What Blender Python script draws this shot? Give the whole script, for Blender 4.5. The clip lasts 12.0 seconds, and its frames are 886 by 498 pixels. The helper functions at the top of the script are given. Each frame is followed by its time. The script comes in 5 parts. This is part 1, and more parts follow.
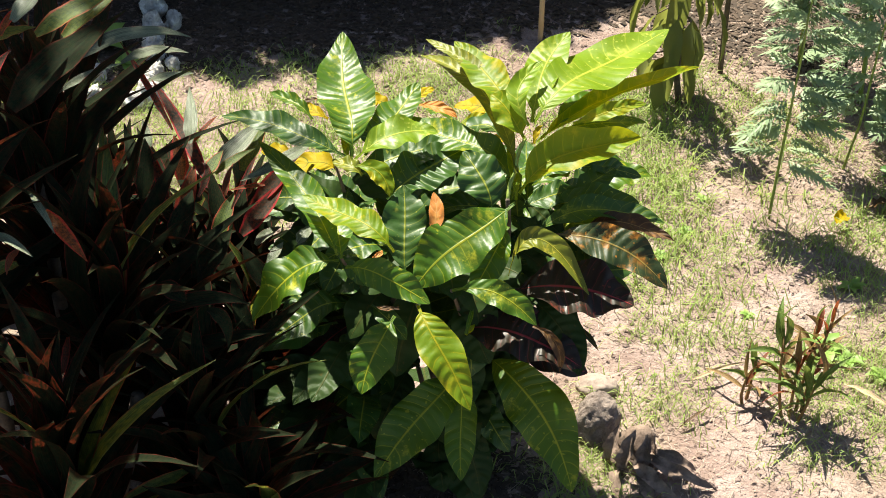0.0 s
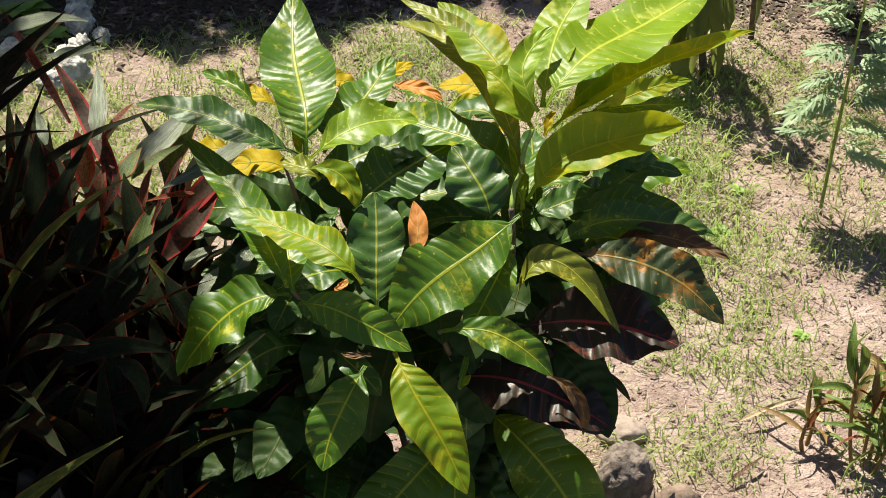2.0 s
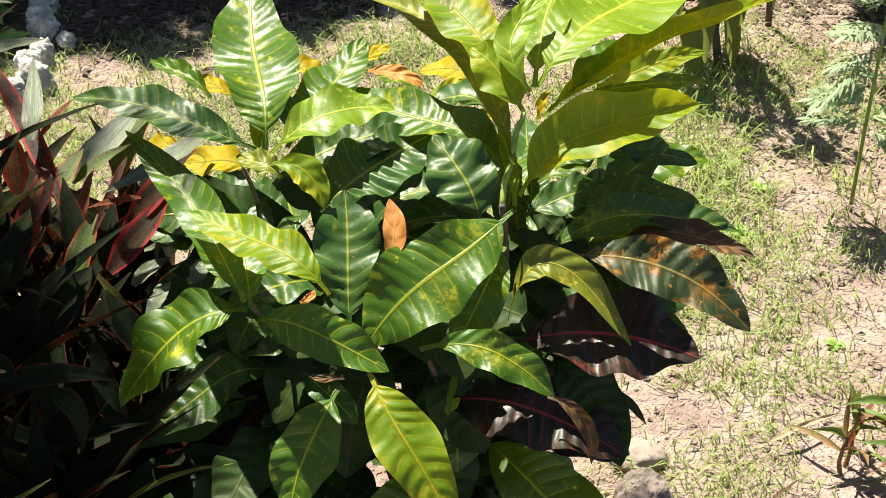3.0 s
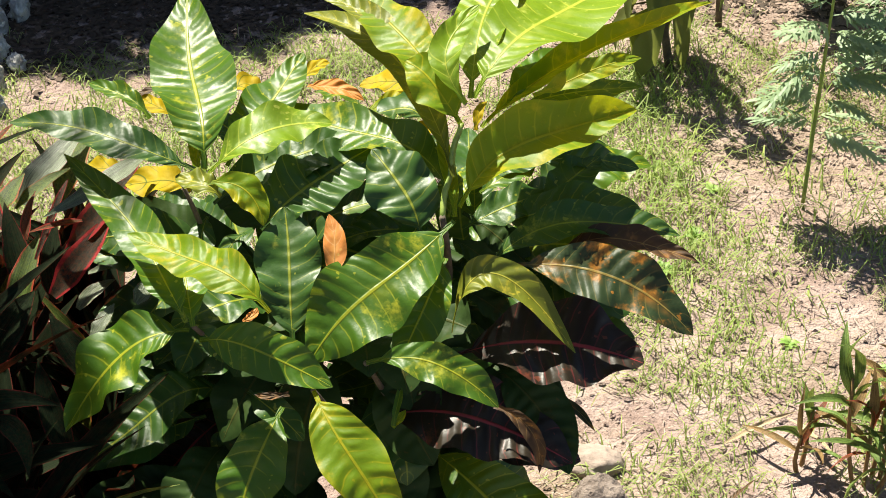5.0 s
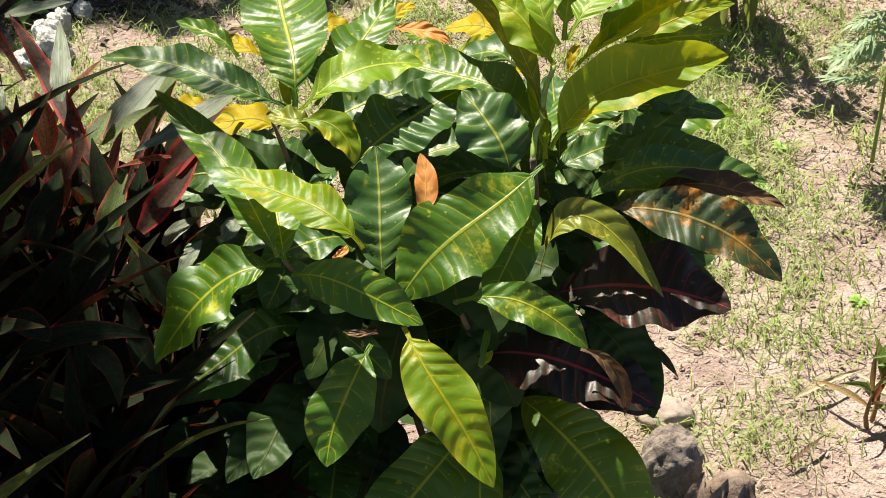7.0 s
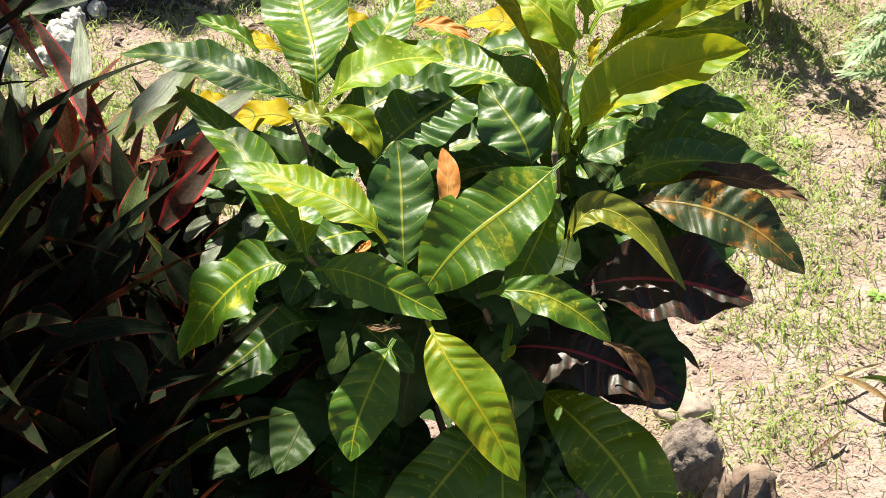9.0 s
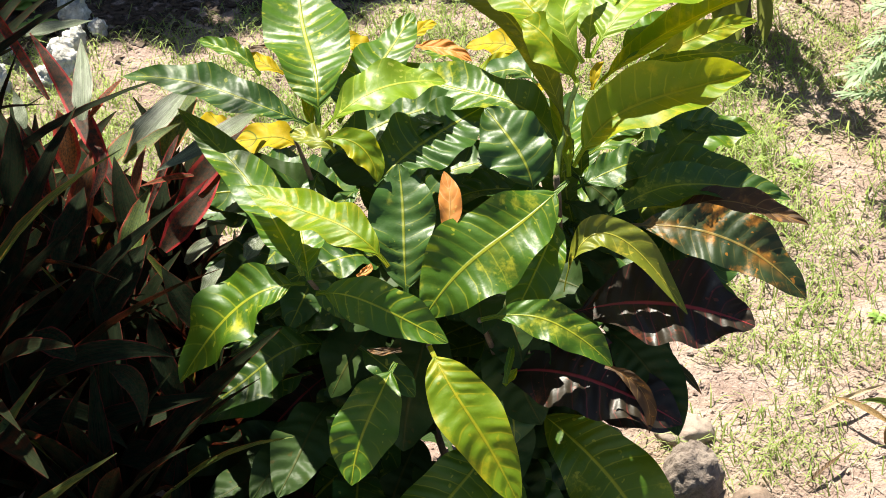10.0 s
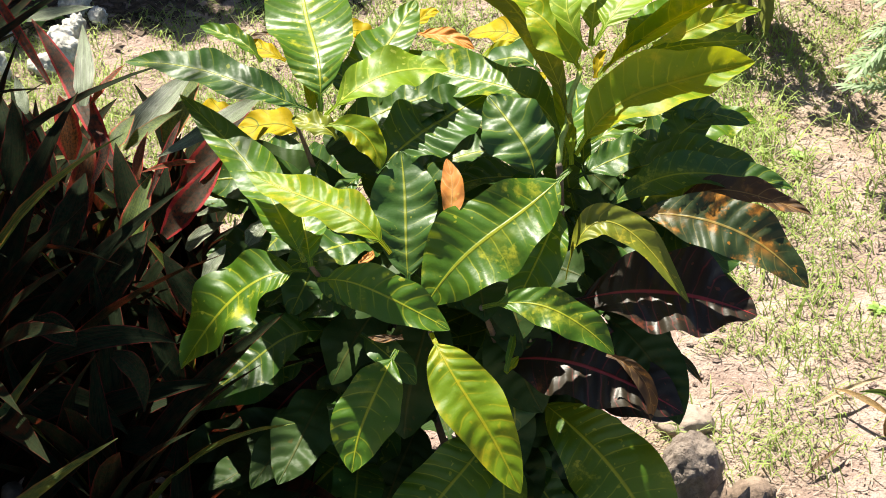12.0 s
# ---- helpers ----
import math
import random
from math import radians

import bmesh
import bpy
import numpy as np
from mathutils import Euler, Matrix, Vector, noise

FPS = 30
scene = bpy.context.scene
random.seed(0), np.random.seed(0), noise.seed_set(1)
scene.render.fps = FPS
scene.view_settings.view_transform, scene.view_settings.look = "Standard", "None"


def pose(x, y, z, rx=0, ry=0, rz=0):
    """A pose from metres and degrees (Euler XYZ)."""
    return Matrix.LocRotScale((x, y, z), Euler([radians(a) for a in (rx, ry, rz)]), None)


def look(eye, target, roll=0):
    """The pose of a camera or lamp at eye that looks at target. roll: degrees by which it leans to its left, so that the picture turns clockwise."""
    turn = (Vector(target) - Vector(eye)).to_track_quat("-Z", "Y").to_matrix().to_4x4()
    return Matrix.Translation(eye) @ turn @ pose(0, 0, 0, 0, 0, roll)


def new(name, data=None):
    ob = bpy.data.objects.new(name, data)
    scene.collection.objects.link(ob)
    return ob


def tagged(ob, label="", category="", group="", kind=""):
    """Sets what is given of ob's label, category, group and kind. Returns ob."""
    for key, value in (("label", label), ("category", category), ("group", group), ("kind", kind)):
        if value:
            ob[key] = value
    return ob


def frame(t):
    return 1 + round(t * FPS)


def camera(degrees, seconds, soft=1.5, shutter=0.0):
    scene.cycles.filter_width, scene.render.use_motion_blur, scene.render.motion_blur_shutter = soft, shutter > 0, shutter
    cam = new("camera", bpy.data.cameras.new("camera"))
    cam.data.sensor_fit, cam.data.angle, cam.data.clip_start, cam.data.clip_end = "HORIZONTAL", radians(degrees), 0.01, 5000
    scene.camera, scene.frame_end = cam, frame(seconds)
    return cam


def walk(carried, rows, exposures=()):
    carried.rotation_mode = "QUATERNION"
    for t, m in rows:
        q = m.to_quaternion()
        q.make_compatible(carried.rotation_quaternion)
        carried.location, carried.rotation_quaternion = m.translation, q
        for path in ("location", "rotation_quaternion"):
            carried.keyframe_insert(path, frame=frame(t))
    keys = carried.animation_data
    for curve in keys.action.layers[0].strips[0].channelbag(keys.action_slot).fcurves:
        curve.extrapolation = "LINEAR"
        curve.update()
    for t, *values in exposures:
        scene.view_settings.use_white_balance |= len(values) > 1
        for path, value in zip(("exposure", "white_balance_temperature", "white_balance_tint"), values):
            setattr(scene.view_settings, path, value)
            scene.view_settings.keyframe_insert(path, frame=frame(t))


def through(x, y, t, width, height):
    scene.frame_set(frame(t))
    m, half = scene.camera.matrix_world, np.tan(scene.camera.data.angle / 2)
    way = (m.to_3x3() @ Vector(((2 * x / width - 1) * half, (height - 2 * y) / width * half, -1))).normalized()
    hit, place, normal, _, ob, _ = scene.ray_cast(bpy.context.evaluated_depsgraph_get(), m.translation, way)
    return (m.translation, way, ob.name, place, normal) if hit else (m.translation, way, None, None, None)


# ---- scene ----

# ---- camera ----
PATH = [
    (0.0, (-0.0009, -0.7919, 2.1028), (-0.0466, 1.0078, 0.8382), 2.101),
    (0.5, (0.0080, -0.7850, 2.0979), (-0.0272, 1.0004, 0.8130), 2.281),
    (1.0, (0.0192, -0.7597, 2.0988), (-0.0119, 1.0319, 0.8225), 1.058),
    (1.5, (0.0236, -0.4497, 1.9190), (-0.0119, 1.3335, 0.6311), 0.698),
    (2.0, (-0.0196, -0.2163, 1.7786), (-0.0422, 1.5625, 0.4842), 1.672),
    (2.5, (0.0042, -0.1193, 1.6968), (-0.0355, 1.6590, 0.4022), 0.798),
    (3.0, (0.0137, -0.0052, 1.6027), (-0.0303, 1.7893, 0.3307), -0.144),
    (5.0, (0.0500, -0.0010, 1.6078), (0.0333, 1.7979, 0.3415), -1.475),
    (5.5, (0.0226, 0.0054, 1.6057), (0.0068, 1.7954, 0.3267), -0.696),
    (6.0, (0.0174, 0.0064, 1.5976), (0.0038, 1.7885, 0.3076), -0.586),
    (6.5, (0.0033, -0.0089, 1.5873), (-0.0386, 1.7735, 0.2984), -1.278),
    (7.0, (-0.0135, -0.0234, 1.5856), (-0.0626, 1.7558, 0.2924), -0.926),
    (9.0, (-0.0298, -0.0292, 1.5805), (-0.0862, 1.7511, 0.2893), -1.331),
    (9.5, (-0.0322, -0.0258, 1.5848), (-0.0893, 1.7543, 0.2933), -1.107),
    (10.0, (-0.0331, -0.0215, 1.5884), (-0.0873, 1.7679, 0.3098), -1.170),
    (10.5, (-0.0348, -0.0132, 1.5808), (-0.0827, 1.7759, 0.3014), -1.323),
    (11.0, (-0.0253, -0.0087, 1.5770), (-0.0798, 1.7748, 0.2900), -1.143),
    (11.5, (-0.0284, -0.0117, 1.5795), (-0.0815, 1.7705, 0.2907), -1.282),
    (12.0, (-0.0389, -0.0239, 1.5812), (-0.0884, 1.7619, 0.2972), -0.757),
]
cam = camera(27.55, 12.0, soft=0.9)
EXPOSURES = [(0.0, 1.74), (1.0, 1.70), (1.5, 1.60), (2.0, 1.38), (2.5, 1.38), (3.0, 1.71), (5.0, 1.64), (5.5, 1.56), (6.5, 1.49), (7.0, 1.57), (9.0, 1.80), (9.5, 1.83), (10.5, 1.85), (12.0, 1.85)]
walk(cam, [(t, look(eye, target, roll)) for t, eye, target, roll in PATH], EXPOSURES)

# ---- sky and sun ----
SUN = Vector((-0.30, 0.52, 1.0)).normalized()
scene.view_settings.use_white_balance = True
scene.view_settings.white_balance_temperature, scene.view_settings.white_balance_tint = 6650, 4
world = bpy.data.worlds.new("garden_sky")
scene.world = world
world.use_nodes = True
_sky = world.node_tree.nodes.new("ShaderNodeTexSky")
_sky.sky_type, _sky.sun_disc = "NISHITA", False
_sky.air_density, _sky.dust_density, _sky.ozone_density = 0.7, 0.6, 0.8
_sky.sun_elevation = math.asin(SUN.z)
_sky.sun_rotation = math.atan2(SUN.x, SUN.y)
_back = world.node_tree.nodes["Background"]
_back.inputs["Strength"].default_value = 0.06
world.node_tree.links.new(_sky.outputs[0], _back.inputs[0])
_sun = bpy.data.lights.new("sun", "SUN")
_sun.energy, _sun.angle, _sun.color = 5.0, radians(0.55), (1.0, 0.93, 0.82)
new("sun", _sun).matrix_world = look(SUN * 20, (0, 0, 0))


# ---- materials ----
class Nodes:
    """Small wrapper to wire a node material."""

    def __init__(self, name):
        self.mat = bpy.data.materials.new(name)
        self.mat.use_nodes = True
        self.tree = self.mat.node_tree
        self.tree.nodes.clear()
        self.out = self.tree.nodes.new("ShaderNodeOutputMaterial")

    def put(self, socket, value):
        if isinstance(value, bpy.types.NodeSocket):
            self.tree.links.new(value, socket)
        elif isinstance(value, (tuple, list)) and len(value) == 3 and socket.type == "RGBA":
            socket.default_value = (*value, 1)
        else:
            socket.default_value = value

    def node(self, kind, **inputs):
        n = self.tree.nodes.new("ShaderNode" + kind)
        for k, v in inputs.items():
            self.put(n.inputs[k.replace("_", " ")], v)
        return n

    def math(self, op, a, b=0.0, c=0.0, clamp=False):
        n = self.tree.nodes.new("ShaderNodeMath")
        n.operation, n.use_clamp = op, clamp
        for s, v in zip(n.inputs, (a, b, c)):
            self.put(s, v)
        return n.outputs[0]

    def mix(self, fac, a, b, mode="MIX"):
        n = self.tree.nodes.new("ShaderNodeMix")
        n.data_type, n.blend_type = "RGBA", mode
        self.put(n.inputs[0], fac)
        self.put(n.inputs[6], a)
        self.put(n.inputs[7], b)
        return n.outputs[2]

    def step(self, x, lo, hi):
        n = self.tree.nodes.new("ShaderNodeMapRange")
        n.interpolation_type = "SMOOTHSTEP"
        for s, v in zip(n.inputs, (x, lo, hi, 0.0, 1.0)):
            self.put(s, v)
        return n.outputs[0]

    def noise(self, scale, vector=None, detail=3.0, rough=0.6):
        n = self.node("TexNoise", Scale=scale, Detail=detail, Roughness=rough)
        if vector is not None:
            self.put(n.inputs["Vector"], vector)
        return n.outputs["Fac"]

    def coords(self, which="Object"):
        return self.node("TexCoord").outputs[which]

    def random(self):
        return self.node("ObjectInfo").outputs["Random"]

    def island(self):
        return self.node("NewGeometry").outputs["Random Per Island"]

    def bump(self, height, strength, distance):
        return self.node("Bump", Height=height, Strength=strength, Distance=distance).outputs[0]

    def surface(self, color, rough, normal=None, translucent=0.0, through=None, spec=0.5, metal=0.0):
        p = self.node("BsdfPrincipled", Base_Color=color, Roughness=rough, Metallic=metal)
        self.put(p.inputs["Specular IOR Level"], spec)
        if normal is not None:
            self.put(p.inputs["Normal"], normal)
        shader = p.outputs[0]
        if translucent:
            t = self.node("BsdfTranslucent", Color=through if through is not None else color)
            if normal is not None:
                self.put(t.inputs["Normal"], normal)
            m = self.node("MixShader")
            self.put(m.inputs[0], translucent)
            self.tree.links.new(p.outputs[0], m.inputs[1])
            self.tree.links.new(t.outputs[0], m.inputs[2])
            shader = m.outputs[0]
        self.tree.links.new(shader, self.out.inputs[0])
        return self.mat


def croton_material(name, blade, vein, blotch, amount, rough, through, translucent, veins=13.0, margin=0.0, line=0.6, spec=0.28):
    """A leathery leaf: pale midrib, side veins that sweep to the tip, blotches between them."""
    n = Nodes(name)
    uv = n.node("SeparateXYZ", Vector=n.coords("UV"))
    across = n.math("ABSOLUTE", n.math("SUBTRACT", uv.outputs[0], 0.5))
    along = uv.outputs[1]
    rnd = n.random()
    pos = n.node("VectorMath", Vector=n.coords("Object"))
    shift = n.node("CombineXYZ", X=n.math("MULTIPLY", rnd, 37.0), Y=n.math("MULTIPLY", rnd, 91.0), Z=rnd)
    n.put(pos.inputs[1], shift.outputs[0])
    p = pos.outputs[0]
    wob = n.math("MULTIPLY", n.math("SUBTRACT", n.noise(28.0, p), 0.5), 0.012)
    rib = n.math("SUBTRACT", 1.0, n.step(n.math("ADD", across, wob), 0.009, 0.030))
    bow = n.math("MULTIPLY", across, n.math("ADD", 1.0, n.math("MULTIPLY", across, 2.0)))
    phase = n.math("ADD", n.math("SUBTRACT", n.math("MULTIPLY", along, veins), bow), n.math("MULTIPLY", n.math("SUBTRACT", n.noise(15.0, p), 0.5), 1.0))
    saw = n.math("ABSOLUTE", n.math("SUBTRACT", n.math("FRACT", phase), 0.5))
    side = n.math("SUBTRACT", 1.0, n.step(saw, 0.01, 0.075))
    halo = n.math("SUBTRACT", 1.0, n.step(saw, 0.02, 0.34))
    fade = n.step(n.noise(24.0, p, 2.0), 0.34, 0.62)
    lines = n.math("MULTIPLY", n.math("ADD", n.math("MULTIPLY", side, 0.95), n.math("MULTIPLY", halo, 0.05)), n.math("MULTIPLY", fade, line))
    spots = n.step(n.noise(120.0, p, 1.0), 0.69, 0.73)
    cloud = n.noise(20.0, p, 5.0, 0.7)
    patch = n.math("MULTIPLY", n.step(cloud, 0.66 - 0.3 * amount, 0.78 - 0.3 * amount), n.step(n.noise(55.0, p), 0.35, 0.6))
    near = n.math("SUBTRACT", 1.0, n.step(across, 0.03, 0.26))
    glow = n.math("MULTIPLY", near, n.step(n.noise(17.0, p, 3.0), 0.5, 0.72))
    tone = n.mix(n.noise(9.0, p), tuple(0.68 * c for c in blade), tuple(min(1, 1.28 * c) for c in blade))
    tone = n.mix(n.math("MULTIPLY", rnd, 0.5), tone, tuple(0.8 * c for c in blade))
    tone = n.mix(n.math("MULTIPLY", n.step(n.noise(130.0, p, 2.0), 0.5, 0.75), 0.25), tone, tuple(0.6 * c for c in blade))
    col = n.mix(n.math("MULTIPLY", patch, 0.7), tone, blotch)
    col = n.mix(n.math("MULTIPLY", glow, 0.9 * amount), col, blotch)
    col = n.mix(n.math("MULTIPLY", spots, 0.5), col, blotch)
    col = n.mix(lines, col, vein)
    if margin:
        col = n.mix(n.math("MULTIPLY", n.step(across, 0.40, 0.49), margin), col, vein)
    col = n.mix(n.math("MULTIPLY", rib, n.math("ADD", 0.4, n.math("MULTIPLY", n.noise(30.0, p), 0.6))), col, vein)
    lit = n.mix(0.5, col, through, "MIX")
    quilt = n.math("MULTIPLY", n.math("COSINE", n.math("MULTIPLY", phase, 6.2832)), n.step(across, 0.02, 0.12))
    height = n.math("ADD", n.math("MULTIPLY", quilt, n.math("MULTIPLY", n.step(n.noise(12.0, p), 0.36, 0.6), 0.42)), n.math("ADD", n.math("MULTIPLY", rib, 0.35), n.math("MULTIPLY", n.noise(70.0, p), 0.5)))
    gloss = n.math("ADD", rough, n.math("MULTIPLY", n.noise(22.0, p), 0.2))
    return n.surface(col, gloss, n.bump(height, 0.5, 0.0026), translucent, lit, spec)


def strap_material(name, blade, edge, through, translucent, edge_at=0.40, rough=0.42, spec=0.25):
    """A long cordyline leaf: fine lengthwise grain and a coloured margin."""
    n = Nodes(name)
    uv = n.node("SeparateXYZ", Vector=n.coords("UV"))
    across = n.math("ABSOLUTE", n.math("SUBTRACT", uv.outputs[0], 0.5))
    rnd = n.random()
    lane = n.node("CombineXYZ", X=n.math("MULTIPLY", uv.outputs[0], 40.0), Y=n.math("ADD", n.math("MULTIPLY", uv.outputs[1], 1.5), n.math("MULTIPLY", rnd, 60.0)), Z=rnd)
    grain = n.noise(1.6, lane.outputs[0])
    wob = n.math("MULTIPLY", n.math("SUBTRACT", n.noise(14.0), 0.5), 0.16)
    tone = n.mix(n.step(grain, 0.3, 0.7), tuple(0.35 * c for c in blade), tuple(1.7 * c for c in blade))
    tone = n.mix(n.math("MULTIPLY", n.step(n.noise(7.0), 0.5, 0.7), 0.35), tone, (0.02, 0.035, 0.012))
    rim = n.step(n.math("ADD", across, wob), edge_at, edge_at + 0.07)
    col = n.mix(n.math("MULTIPLY", rim, n.math("ADD", 0.35, n.math("MULTIPLY", rnd, 0.65))), tone, edge)
    col = n.mix(n.math("MULTIPLY", n.step(n.noise(34.0, None, 4.0), 0.5, 0.75), 0.25), col, tuple(0.3 * c for c in blade))
    lit = n.mix(n.math("MULTIPLY", n.step(n.noise(16.0), 0.35, 0.65), 0.5), col, through)
    return n.surface(col, n.math("ADD", rough, n.math("MULTIPLY", grain, 0.15)), n.bump(grain, 0.4, 0.002), translucent, lit, spec)


def rough_material(name, dark, light, scale, bump, rough=0.85, speck=None):
    """Stone, bark and dry stuff: two scales of tone and relief."""
    n = Nodes(name)
    p = n.coords("Object")
    big, fine = n.noise(scale, p, 5.0), n.noise(scale * 6, p, 4.0, 0.7)
    col = n.mix(n.step(big, 0.3, 0.7), dark, light)
    col = n.mix(n.math("MULTIPLY", n.step(fine, 0.45, 0.75), 0.5), col, tuple(0.45 * c for c in dark))
    if speck:
        col = n.mix(n.step(n.noise(scale * 2.3, p, 2.0), 0.6, 0.68), col, speck)
    h = n.math("ADD", big, n.math("MULTIPLY", fine, 0.5))
    return n.surface(col, rough, n.bump(h, 0.9, bump))


def simple_leaf(name, a, b, through, translucent, rough=0.45, scale=20.0, per_island=False):
    """Thin foliage with a tone of its own for each piece."""
    n = Nodes(name)
    r = n.island() if per_island else n.random()
    f = n.math("ADD", n.math("MULTIPLY", r, 0.65), n.math("MULTIPLY", n.noise(scale), 0.35))
    col = n.mix(f, a, b)
    return n.surface(col, rough, None, translucent, n.mix(0.5, col, through), 0.35)


def ground_material():
    n = Nodes("dry_garden_soil")
    p = n.coords("Object")
    big = n.noise(1.7, p, 5.0)
    mid = n.noise(9.0, p, 5.0, 0.65)
    fine = n.noise(70.0, p, 4.0, 0.7)
    grit = n.noise(260.0, p, 2.0)
    col = n.mix(n.step(mid, 0.36, 0.64), (0.215, 0.152, 0.130), (0.345, 0.260, 0.232))
    col = n.mix(n.math("MULTIPLY", n.step(big, 0.45, 0.62), 0.5), col, (0.22, 0.168, 0.11))
    col = n.mix(n.math("MULTIPLY", n.step(fine, 0.50, 0.70), 0.5), col, (0.17, 0.115, 0.085))
    clod = n.noise(150.0, p, 3.0, 0.7)
    col = n.mix(n.math("MULTIPLY", n.step(clod, 0.52, 0.62), 0.3), col, (0.18, 0.125, 0.10))
    col = n.mix(n.math("MULTIPLY", n.step(grit, 0.58, 0.7), 0.5), col, (0.41, 0.325, 0.285))
    h = n.math("ADD", n.math("MULTIPLY", mid, 1.0), n.math("ADD", fine, n.math("MULTIPLY", grit, 0.3)))
    return n.surface(col, 0.9, n.bump(h, 0.9, 0.013), spec=0.15)


